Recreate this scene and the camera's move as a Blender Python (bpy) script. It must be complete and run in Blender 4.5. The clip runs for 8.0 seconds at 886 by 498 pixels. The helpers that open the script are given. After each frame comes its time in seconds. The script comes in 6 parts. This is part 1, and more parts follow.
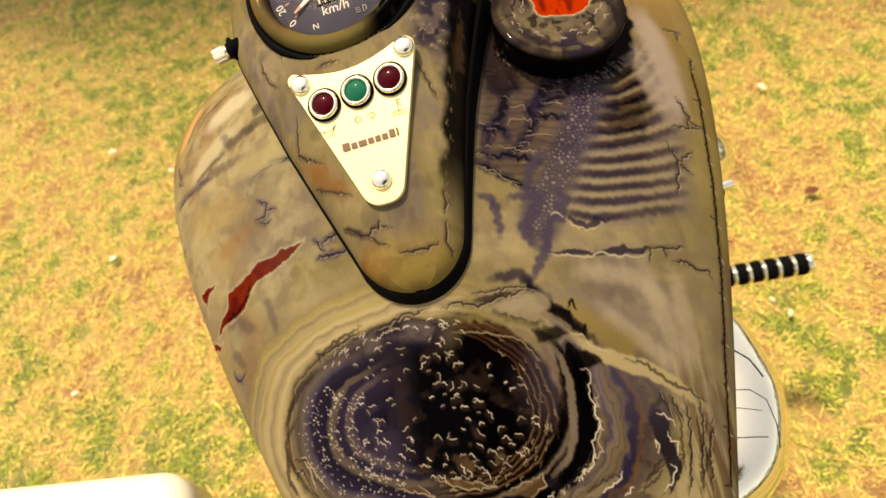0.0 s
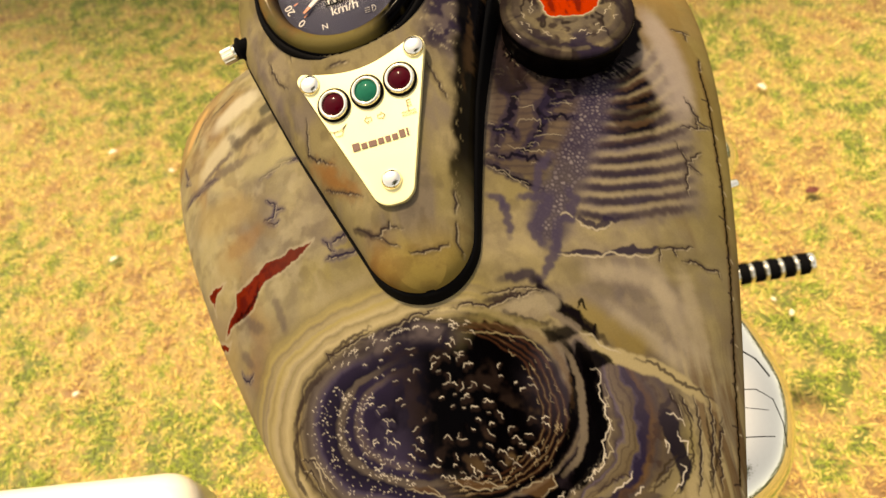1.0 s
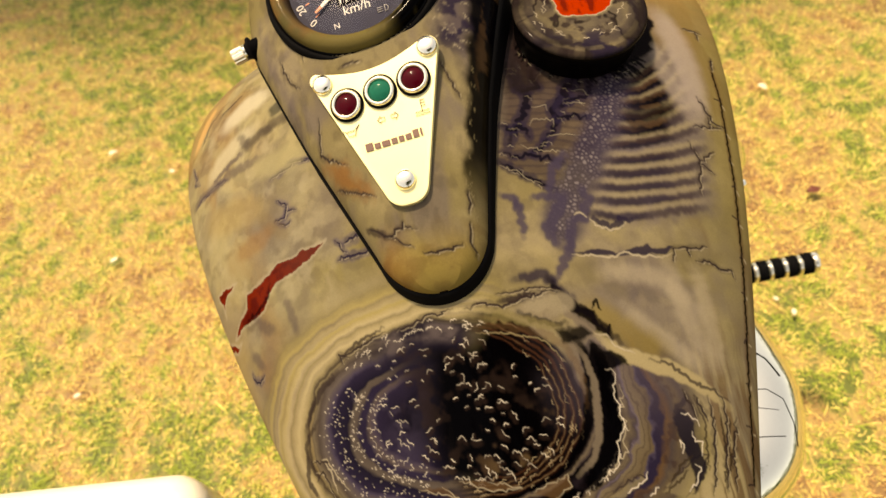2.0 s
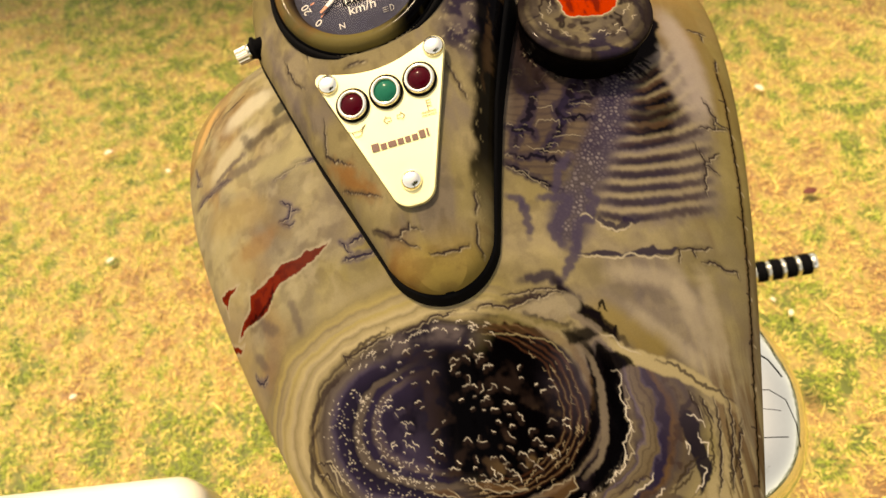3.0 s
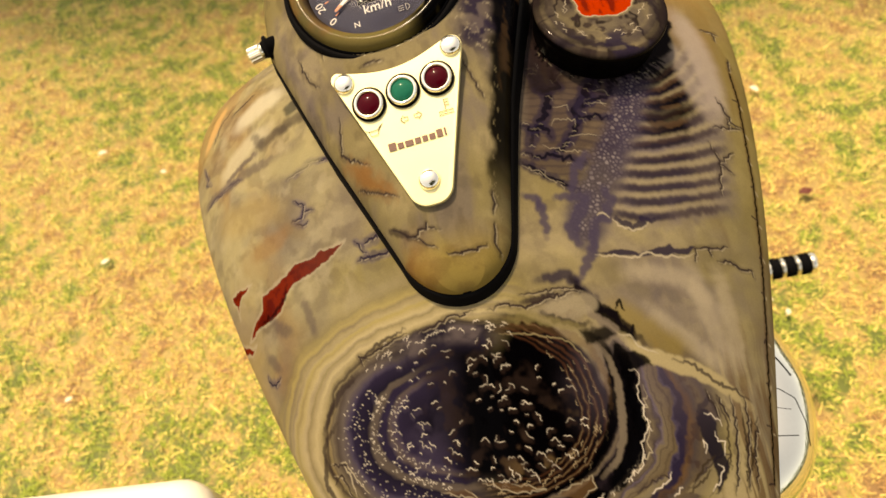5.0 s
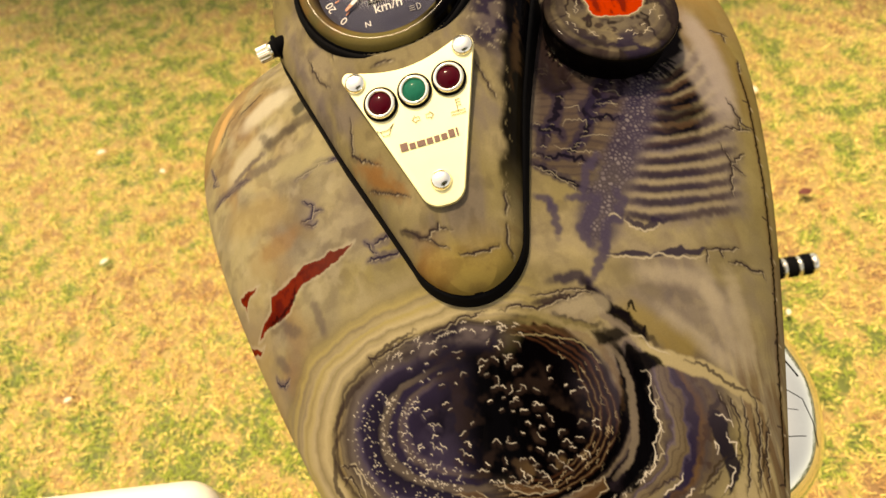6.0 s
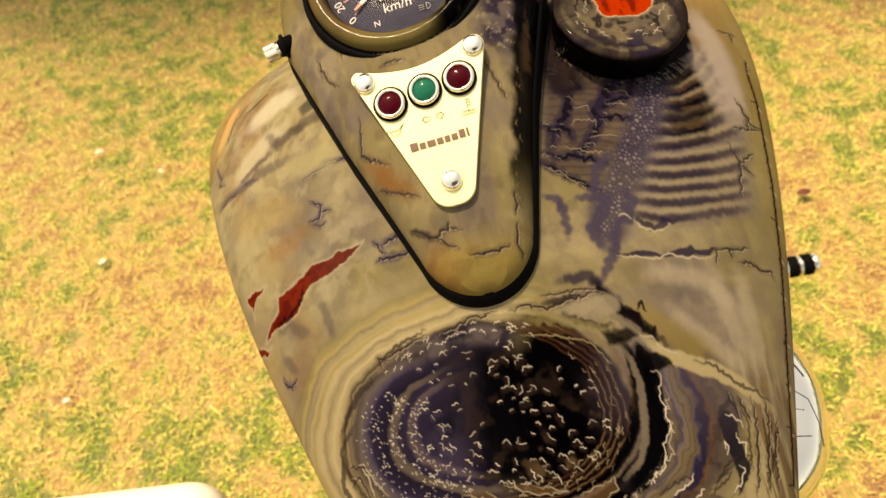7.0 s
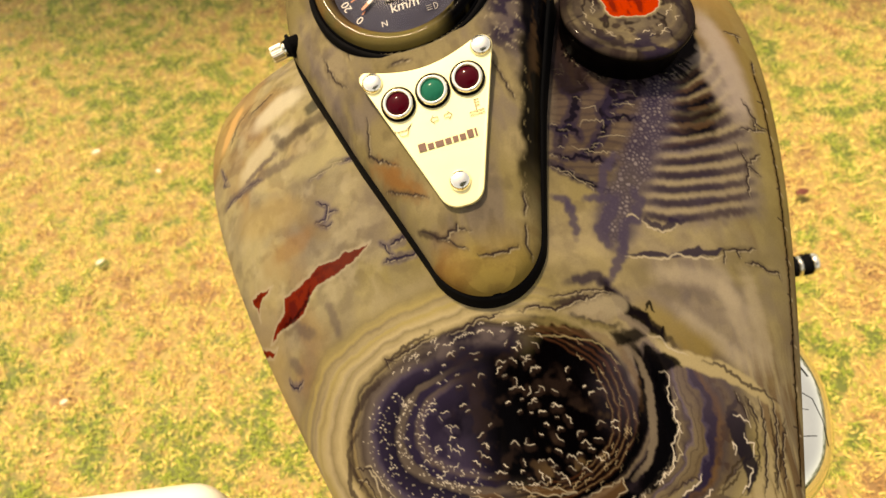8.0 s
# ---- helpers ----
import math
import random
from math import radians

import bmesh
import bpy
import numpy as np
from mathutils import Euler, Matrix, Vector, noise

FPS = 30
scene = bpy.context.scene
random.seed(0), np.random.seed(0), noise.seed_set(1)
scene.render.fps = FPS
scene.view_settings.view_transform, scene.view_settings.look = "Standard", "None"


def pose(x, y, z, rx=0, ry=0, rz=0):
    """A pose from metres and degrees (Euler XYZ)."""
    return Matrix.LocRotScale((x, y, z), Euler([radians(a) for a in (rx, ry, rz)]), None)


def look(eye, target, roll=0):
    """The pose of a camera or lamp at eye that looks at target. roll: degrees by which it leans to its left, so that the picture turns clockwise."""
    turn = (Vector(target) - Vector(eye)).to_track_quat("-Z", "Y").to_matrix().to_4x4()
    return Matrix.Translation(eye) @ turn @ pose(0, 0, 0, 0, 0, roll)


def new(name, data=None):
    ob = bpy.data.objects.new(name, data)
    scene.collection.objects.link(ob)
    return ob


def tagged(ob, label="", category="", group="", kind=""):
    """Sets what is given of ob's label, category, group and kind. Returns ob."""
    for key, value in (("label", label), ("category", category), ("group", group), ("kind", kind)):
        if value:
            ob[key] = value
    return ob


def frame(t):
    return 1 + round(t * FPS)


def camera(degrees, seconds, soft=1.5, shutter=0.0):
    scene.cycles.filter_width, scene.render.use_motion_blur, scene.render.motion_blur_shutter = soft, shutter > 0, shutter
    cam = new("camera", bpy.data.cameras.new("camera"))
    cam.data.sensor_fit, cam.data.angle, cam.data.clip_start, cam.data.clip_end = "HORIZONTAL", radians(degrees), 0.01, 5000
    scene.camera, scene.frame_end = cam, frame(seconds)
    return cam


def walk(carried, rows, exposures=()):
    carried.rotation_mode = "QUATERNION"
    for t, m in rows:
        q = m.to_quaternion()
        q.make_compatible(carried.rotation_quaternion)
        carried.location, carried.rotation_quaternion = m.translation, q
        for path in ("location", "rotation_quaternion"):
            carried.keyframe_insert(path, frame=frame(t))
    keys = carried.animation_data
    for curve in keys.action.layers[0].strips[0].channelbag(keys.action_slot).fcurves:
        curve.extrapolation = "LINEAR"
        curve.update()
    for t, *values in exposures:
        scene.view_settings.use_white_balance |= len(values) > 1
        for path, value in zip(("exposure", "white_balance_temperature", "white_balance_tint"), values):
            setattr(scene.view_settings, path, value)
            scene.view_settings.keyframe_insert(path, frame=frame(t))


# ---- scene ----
cam = camera(71.5, 8.0)
PATH = [
    (0, (0.007, 0.002, 1.151), (-0.03, 1.162, -0.477), -11.7),
    (0.5, (0.003, 0.003, 1.152), (-0.03, 1.162, -0.478), -11.6),
    (1, (0.0, 0.003, 1.152), (-0.031, 1.163, -0.478), -11.5),
    (1.5, (-0.005, 0.004, 1.152), (-0.034, 1.164, -0.478), -11.5),
    (3, (-0.016, 0.007, 1.152), (-0.023, 1.165, -0.479), -10.6),
    (3.5, (-0.019, 0.008, 1.152), (-0.019, 1.165, -0.479), -10.3),
    (4, (-0.023, 0.009, 1.152), (-0.015, 1.165, -0.48), -10.0),
    (4.5, (-0.027, 0.009, 1.152), (-0.012, 1.166, -0.48), -9.8),
    (6, (-0.04, 0.012, 1.152), (-0.008, 1.166, -0.481), -9.1),
    (6.5, (-0.044, 0.013, 1.152), (-0.006, 1.166, -0.482), -8.8),
    (7, (-0.048, 0.014, 1.152), (-0.004, 1.166, -0.482), -8.6),
    (7.5, (-0.052, 0.015, 1.152), (-0.001, 1.166, -0.483), -8.3),
    (8, (-0.055, 0.016, 1.152), (0.002, 1.166, -0.483), -8.1),
]
walk(cam, [(t, look(eye, target, roll)) for t, eye, target, roll in PATH], [(0.0, 0.80, 9500, 15), (8.0, 0.80, 9500, 15)])
cam.data.dof.use_dof, cam.data.dof.focus_distance, cam.data.dof.aperture_fstop = True, 0.37, 9.0

# ---------------------------------------------------------------- world and light
SUN_FROM = Vector((-0.26, 0.30, 0.95)).normalized()
world = bpy.data.worlds.new("sky")
scene.world = world
world.use_nodes = True
wn = world.node_tree.nodes
sky = wn.new("ShaderNodeTexSky")
sky.sky_type, sky.sun_disc = "NISHITA", False
sky.sun_elevation = math.asin(SUN_FROM.z)
sky.sun_rotation = math.atan2(SUN_FROM.x, SUN_FROM.y)
sky.dust_density, sky.air_density = 2.5, 1.2
haze = wn.new("ShaderNodeHueSaturation")
haze.inputs["Saturation"].default_value = 0.6
world.node_tree.links.new(sky.outputs["Color"], haze.inputs["Color"])
world.node_tree.links.new(haze.outputs["Color"], wn["Background"].inputs["Color"])
wn["Background"].inputs["Strength"].default_value = 0.15
sun = new("sun", bpy.data.lights.new("sun", "SUN"))
sun.data.energy, sun.data.angle, sun.data.color = 3.0, radians(5), (1.0, 0.93, 0.78)
sun.matrix_world = look(SUN_FROM * 30, (0, 0, 0))


# ---------------------------------------------------------------- materials
def lin(r, g, b):
    return tuple((c / 255 / 12.92) if c <= 10 else ((c / 255 + 0.055) / 1.055) ** 2.4 for c in (r, g, b))


def nodes_of(name):
    m = bpy.data.materials.new(name)
    m.use_nodes = True
    return m, m.node_tree.nodes, m.node_tree.links, m.node_tree.nodes["Principled BSDF"]


def plain(name, color, rough=0.5, metal=0.0, coat=0.0, grain=0.12, scale=400.0, bump=0.0, wear=None, spec=0.5):
    """A surface with grain at two scales, fine relief and roughness that varies."""
    m, n, l, b = nodes_of(name)
    co = n.new("ShaderNodeTexCoord")
    fine, broad = n.new("ShaderNodeTexNoise"), n.new("ShaderNodeTexNoise")
    fine.inputs["Scale"].default_value, broad.inputs["Scale"].default_value = scale, scale / 14
    fine.inputs["Detail"].default_value = broad.inputs["Detail"].default_value = 6
    mix = n.new("ShaderNodeMix")
    mix.data_type = "RGBA"
    mix.inputs["A"].default_value = (*[c * (1 - grain * 2) for c in color], 1)
    mix.inputs["B"].default_value = (*[min(1, c * (1 + grain)) for c in (wear or color)], 1)
    add = n.new("ShaderNodeMath")
    add.operation = "MULTIPLY_ADD"
    add.inputs[1].default_value = 0.5
    half = n.new("ShaderNodeMath")
    half.operation = "MULTIPLY"
    half.inputs[1].default_value = 0.5
    for t in (fine, broad):
        l.new(co.outputs["Object"], t.inputs["Vector"])
    l.new(broad.outputs["Fac"], half.inputs[0])
    l.new(fine.outputs["Fac"], add.inputs[0])
    l.new(half.outputs[0], add.inputs[2])
    l.new(add.outputs[0], mix.inputs["Factor"])
    l.new(mix.outputs["Result"], b.inputs["Base Color"])
    ro = n.new("ShaderNodeMapRange")
    ro.inputs["To Min"].default_value, ro.inputs["To Max"].default_value = rough * 0.75, min(1, rough * 1.3)
    l.new(broad.outputs["Fac"], ro.inputs["Value"])
    l.new(ro.outputs["Result"], b.inputs["Roughness"])
    b.inputs["Metallic"].default_value, b.inputs["Coat Weight"].default_value = metal, coat
    b.inputs["Specular IOR Level"].default_value = spec
    if bump:
        bp = n.new("ShaderNodeBump")
        bp.inputs["Strength"].default_value, bp.inputs["Distance"].default_value = bump, 0.001
        l.new(fine.outputs["Fac"], bp.inputs["Height"])
        l.new(bp.outputs["Normal"], b.inputs["Normal"])
    return m


def airbrush(name):
    """Lacquered airbrush paint: colour from the painted sheet, fine pigment grain, clear coat."""
    m, n, l, b = nodes_of(name)
    a = n.new("ShaderNodeVertexColor")
    a.layer_name = "paint"
    co, t = n.new("ShaderNodeTexCoord"), n.new("ShaderNodeTexNoise")
    t.inputs["Scale"].default_value, t.inputs["Detail"].default_value = 900, 4
    r = n.new("ShaderNodeMapRange")
    r.inputs["To Min"].default_value, r.inputs["To Max"].default_value = 0.88, 1.12
    mul = n.new("ShaderNodeMix")
    mul.data_type, mul.blend_type = "RGBA", "MULTIPLY"
    mul.inputs["Factor"].default_value = 1
    l.new(co.outputs["Object"], t.inputs["Vector"])
    l.new(t.outputs["Fac"], r.inputs["Value"])
    l.new(a.outputs["Color"], mul.inputs["A"])
    l.new(r.outputs["Result"], mul.inputs["B"])
    l.new(mul.outputs["Result"], b.inputs["Base Color"])
    b.inputs["Roughness"].default_value = 0.45
    b.inputs["Specular IOR Level"].default_value = 0.0
    b.inputs["Coat Weight"].default_value, b.inputs["Coat Roughness"].default_value = 0.05, 0.06
    return m


def straw(name, green, dry, bare, blades=True):
    """Short lawn grass that has dried out in patches."""
    m, n, l, b = nodes_of(name)
    geo, ramp = n.new("ShaderNodeNewGeometry"), n.new("ShaderNodeValToRGB")
    big, mid = n.new("ShaderNodeTexNoise"), n.new("ShaderNodeTexNoise")
    big.inputs["Scale"].default_value, big.inputs["Detail"].default_value = 1.7, 3
    mid.inputs["Scale"].default_value, mid.inputs["Detail"].default_value = 15.0, 5
    l.new(geo.outputs["Position"], big.inputs["Vector"])
    l.new(geo.outputs["Position"], mid.inputs["Vector"])
    add = n.new("ShaderNodeMath")
    add.operation = "MULTIPLY_ADD"
    add.inputs[1].default_value = 1.5
    l.new(mid.outputs["Fac"], add.inputs[0])
    l.new(big.outputs["Fac"], add.inputs[2])
    add2 = n.new("ShaderNodeMath")
    add2.operation = "MULTIPLY_ADD"
    add2.inputs[1].default_value = 0.58
    fleck = n.new("ShaderNodeTexNoise")
    fleck.inputs["Scale"].default_value, fleck.inputs["Detail"].default_value = 160, 5
    l.new(geo.outputs["Position"], fleck.inputs["Vector"])
    l.new(geo.outputs["Random Per Island"] if blades else fleck.outputs["Fac"], add2.inputs[0])
    l.new(add.outputs[0], add2.inputs[2])
    sc = n.new("ShaderNodeMath")
    sc.operation = "MULTIPLY"
    sc.inputs[1].default_value = 0.515
    l.new(add2.outputs[0], sc.inputs[0])
    l.new(sc.outputs[0], ramp.inputs["Fac"])
    e = ramp.color_ramp.elements
    e[0].position, e[0].color = 0.665, (*bare, 1)
    e[1].position, e[1].color = 0.875, (*green, 1)
    for at, c in ((0.725, dry), (0.79, tuple(v * 1.15 for v in dry)), (0.825, tuple(0.5 * (x + y) for x, y in zip(dry, green)))):
        k = e.new(at)
        k.color = (*c, 1)
    l.new(ramp.outputs["Color"], b.inputs["Base Color"])
    b.inputs["Roughness"].default_value = 0.75
    return m


def glass(name):
    """Thin clear glass: almost all passes, a little is mirrored."""
    m, n, l, b = nodes_of(name)
    clear, shine, mix = n.new("ShaderNodeBsdfTransparent"), n.new("ShaderNodeBsdfGlossy"), n.new("ShaderNodeMixShader")
    clear.inputs["Color"].default_value = (0.95, 0.96, 1.0, 1)
    shine.inputs["Roughness"].default_value = 0.03
    mix.inputs["Fac"].default_value = 0.022
    l.new(clear.outputs[0], mix.inputs[1])
    l.new(shine.outputs[0], mix.inputs[2])
    l.new(mix.outputs[0], n["Material Output"].inputs["Surface"])
    n.remove(b)
    return m


PAINT = airbrush("airbrushed_lacquer")
CHROME = plain("chrome", (0.99, 0.94, 0.78), 0.05, 1.0, grain=0.03, scale=300)
STEEL = plain("polished_plate", (0.84, 0.78, 0.42), 0.38, 0.35, grain=0.03, scale=900, bump=0.02)
ALLOY = plain("cast_alloy", (0.42, 0.41, 0.38), 0.42, 1.0, grain=0.15, scale=250, bump=0.2)
RUBBER = plain("black_rubber", (0.003, 0.003, 0.0035), 0.75, spec=0.04, grain=0.2, scale=600, bump=0.05)
BLACK = plain("black_enamel", (0.0015, 0.001, 0.001), 0.35, grain=0.2, scale=500, spec=0.06)
TYRE = plain("tyre_rubber", (0.02, 0.02, 0.02), 0.8, grain=0.25, scale=120, bump=0.3)
DIAL = plain("dial_face", (0.030, 0.028, 0.042), 0.6, spec=0.1, grain=0.08, scale=900)
INK = plain("dial_print", (0.55, 0.50, 0.40), 0.5, grain=0.05, scale=900)
NEEDLE_TIP = plain("needle_orange", (0.55, 0.15, 0.03), 0.5, grain=0.05, scale=900)
BROWN_INK = plain("plate_print", (0.13, 0.06, 0.04), 0.5, grain=0.1, scale=1200)
FAINT_INK = plain("plate_etching", (0.11, 0.07, 0.03), 0.5, grain=0.1, scale=1200)
RED_LENS = plain("red_lens", (0.050, 0.001, 0.005), 0.08, spec=0.08, grain=0.25, scale=260)
GREEN_LENS = plain("green_lens", (0.002, 0.115, 0.072), 0.08, spec=0.08, grain=0.3, scale=260)
CREAM = plain("cream_vinyl", (0.80, 0.76, 0.66), 0.35, grain=0.04, scale=180, coat=0.2)
GLASS = glass("gauge_glass")
BARK = plain("bark", (0.12, 0.085, 0.06), 0.9, grain=0.4, scale=12, bump=1.0)
LEAF = plain("tree_leaf", (0.06, 0.10, 0.03), 0.5, grain=0.4, scale=5)
LAWN = straw("dry_lawn", (0.27, 0.335, 0.040), (0.71, 0.545, 0.155), (0.45, 0.255, 0.085))
# lawn colours darkened to stand for the shade between blades
SHADED_THATCH = straw("shaded_thatch", (0.095, 0.115, 0.017), (0.32, 0.222, 0.069), (0.21, 0.118, 0.042), blades=False)
DRY_LEAF = plain("fallen_leaf", (0.14, 0.03, 0.015), 0.7, grain=0.3, scale=90)
CHIP = plain("pale_wood_chip", (0.75, 0.68, 0.50), 0.8, grain=0.2, scale=90)


# ---------------------------------------------------------------- helpers of this scene
def part(name, bm, material, parent, label="", smooth=True):
    me = bpy.data.meshes.new(name)
    bm.to_mesh(me)
    bm.free()
    me.materials.append(material)
    if smooth:
        me.shade_smooth()
    ob = new(name, me)
    ob.parent = parent
    return tagged(ob, label)


def lathe(profile, seg=64, m=Matrix.Identity(4)):
    """A solid turned round z from (radius, height) pairs, then placed by m."""
    bm = bmesh.new()
    rings = []
    for r, z in profile:
        if r < 1e-6:
            rings.append([bm.verts.new(m @ Vector((0, 0, z)))])
        else:
            rings.append([bm.verts.new(m @ Vector((r * math.cos(2 * math.pi * i / seg), r * math.sin(2 * math.pi * i / seg), z))) for i in range(seg)])
    for a, b in zip(rings, rings[1:]):
        for i in range(seg):
            j = (i + 1) % seg
            q = [a[i % len(a)], a[j % len(a)], b[j % len(b)], b[i % len(b)]]
            q = [v for k, v in enumerate(q) if v not in q[:k]]
            if len(q) > 2:
                bm.faces.new(q)
    bmesh.ops.recalc_face_normals(bm, faces=bm.faces)
    return bm


def tube(points, radius, seg=14):
    """A round bar along the points."""
    bm = bmesh.new()
    pts = [Vector(q) for q in points]
    rings = []
    for i, q in enumerate(pts):
        d = (pts[min(i + 1, len(pts) - 1)] - pts[max(i - 1, 0)]).normalized()
        s = d.cross(Vector((0, 0, 1)) if abs(d.z) < 0.9 else Vector((1, 0, 0))).normalized()
        u = s.cross(d)
        r = radius[i] if isinstance(radius, (list, tuple)) else radius
        rings.append([bm.verts.new(q + r * (math.cos(a) * s + math.sin(a) * u)) for a in (2 * math.pi * k / seg for k in range(seg))])
    for a, b in zip(rings, rings[1:]):
        for i in range(seg):
            bm.faces.new((a[i], a[(i + 1) % seg], b[(i + 1) % seg], b[i]))
    bm.faces.new(rings[0])
    bm.faces.new(rings[-1])
    bmesh.ops.recalc_face_normals(bm, faces=bm.faces)
    return bm


def rounded(outline, z0, z1, soft, m=Matrix.Identity(4), seg=4):
    """A slab of the outline (x, y) from z0 to z1 with its upper edge rounded by soft."""
    bm = bmesh.new()
    n = len(outline)
    cx, cy = sum(q[0] for q in outline) / n, sum(q[1] for q in outline) / n
    levels = [(0.0, z0)] + [(soft * (1 - math.cos(a)), z1 - soft + soft * math.sin(a)) for a in (math.pi / 2 * k / seg for k in range(seg + 1))]
    rings = []
    for inset, z in levels:
        ring = []
        for i, q in enumerate(outline):
            a, b = Vector(outline[i - 1]), Vector(outline[(i + 1) % n])
            d = (b - a).normalized()
            ring.append(bm.verts.new(m @ Vector((q[0] - d.y * inset, q[1] + d.x * inset, z))))
        rings.append(ring)
    for a, b in zip(rings, rings[1:]):
        for i in range(n):
            bm.faces.new((a[i], a[(i + 1) % n], b[(i + 1) % n], b[i]))
    bm.faces.new(rings[-1])
    bm.faces.new(rings[0][::-1])
    bmesh.ops.recalc_face_normals(bm, faces=bm.faces)
    return bm


def writing(text, size, m, parent, material, name="lettering", squeeze=1.0):
    cu = bpy.data.curves.new("type", "FONT")
    cu.body, cu.size, cu.align_x, cu.align_y, cu.extrude, cu.space_character = text, size, "CENTER", "CENTER", 0.0001, squeeze
    ob = bpy.data.objects.new("type", cu)
    me = bpy.data.meshes.new_from_object(ob)
    bpy.data.objects.remove(ob)
    me.transform(m)
    me.materials.clear()
    me.materials.append(material)
    out = new(name, me)
    out.parent = parent
    return out


def sheet_mesh(name, verts, nu, nv, paint, parent, label="", wrap=False):
    """A grid of nu x nv vertices as one mesh, with the painted colours on its points."""
    me = bpy.data.meshes.new(name)
    i, j = np.meshgrid(np.arange(nv - 1), np.arange(nu if wrap else nu - 1), indexing="ij")
    k = (j + 1) % nu
    quads = np.stack([i * nu + j, i * nu + k, (i + 1) * nu + k, (i + 1) * nu + j], -1).reshape(-1, 4).astype(np.int32)
    me.vertices.add(len(verts))
    me.vertices.foreach_set("co", verts.astype(np.float32).ravel())
    me.loops.add(quads.size)
    me.loops.foreach_set("vertex_index", quads.ravel())
    me.polygons.add(len(quads))
    me.polygons.foreach_set("loop_start", np.arange(0, quads.size, 4, dtype=np.int32))
    me.update(calc_edges=True)
    at = me.attributes.new("paint", "FLOAT_COLOR", "POINT")
    at.data.foreach_set("color", np.concatenate([paint, np.ones((len(paint), 1))], 1).astype(np.float32).ravel())
    me.materials.append(PAINT)
    me.shade_smooth()
    ob = new(name, me)
    ob.parent = parent
    return tagged(ob, label)


# ---------------------------------------------------------------- the airbrush
def lattice(x, y, size, seed):
    """Smooth noise from 0 to 1 with bumps of that size."""
    g = np.random.RandomState(seed).rand(128, 128)
    u, v = x / size + 500.0, y / size + 500.0
    i, j = np.floor(u).astype(int), np.floor(v).astype(int)
    a, b = u - i, v - j
    a, b = a * a * (3 - 2 * a), b * b * (3 - 2 * b)
    i0, i1, j0, j1 = i % 128, (i + 1) % 128, j % 128, (j + 1) % 128
    return (g[j0, i0] * (1 - a) + g[j0, i1] * a) * (1 - b) + (g[j1, i0] * (1 - a) + g[j1, i1] * a) * b


def cloud(x, y, size, seed, octaves=4):
    total, amp = 0, 0.5
    for k in range(octaves):
        total = total + amp * lattice(x, y, size / 2 ** k, seed + 7 * k)
        amp *= 0.5
    return total / (1 - 0.5 ** octaves)


def step(a, b, v):
    t = np.clip((v - a) / (b - a), 0, 1)
    return t * t * (3 - 2 * t)


def cells(x, y, seed):
    """Distance to the borders of random cells of size 1, and a value for each cell."""
    g = np.random.RandomState(seed)
    ox, oy, val = g.rand(128, 128), g.rand(128, 128), g.rand(128, 128)
    i, j = np.floor(x).astype(int), np.floor(y).astype(int)
    one, two, name = np.full(x.shape, 9.0), np.full(x.shape, 9.0), np.zeros(x.shape)
    for di in (-1, 0, 1):
        for dj in (-1, 0, 1):
            a, b = i + di, j + dj
            d = np.hypot(a + ox[b % 128, a % 128] - x, b + oy[b % 128, a % 128] - y)
            closer = d < one
            two = np.where(closer, one, np.minimum(two, d))
            name = np.where(closer, val[b % 128, a % 128], name)
            one = np.where(closer, d, one)
    return two - one, name


def ramp(v, stops):
    at = [q[0] for q in stops]
    return np.stack([np.interp(v, at, [q[1][k] for q in stops]) for k in range(3)], -1)


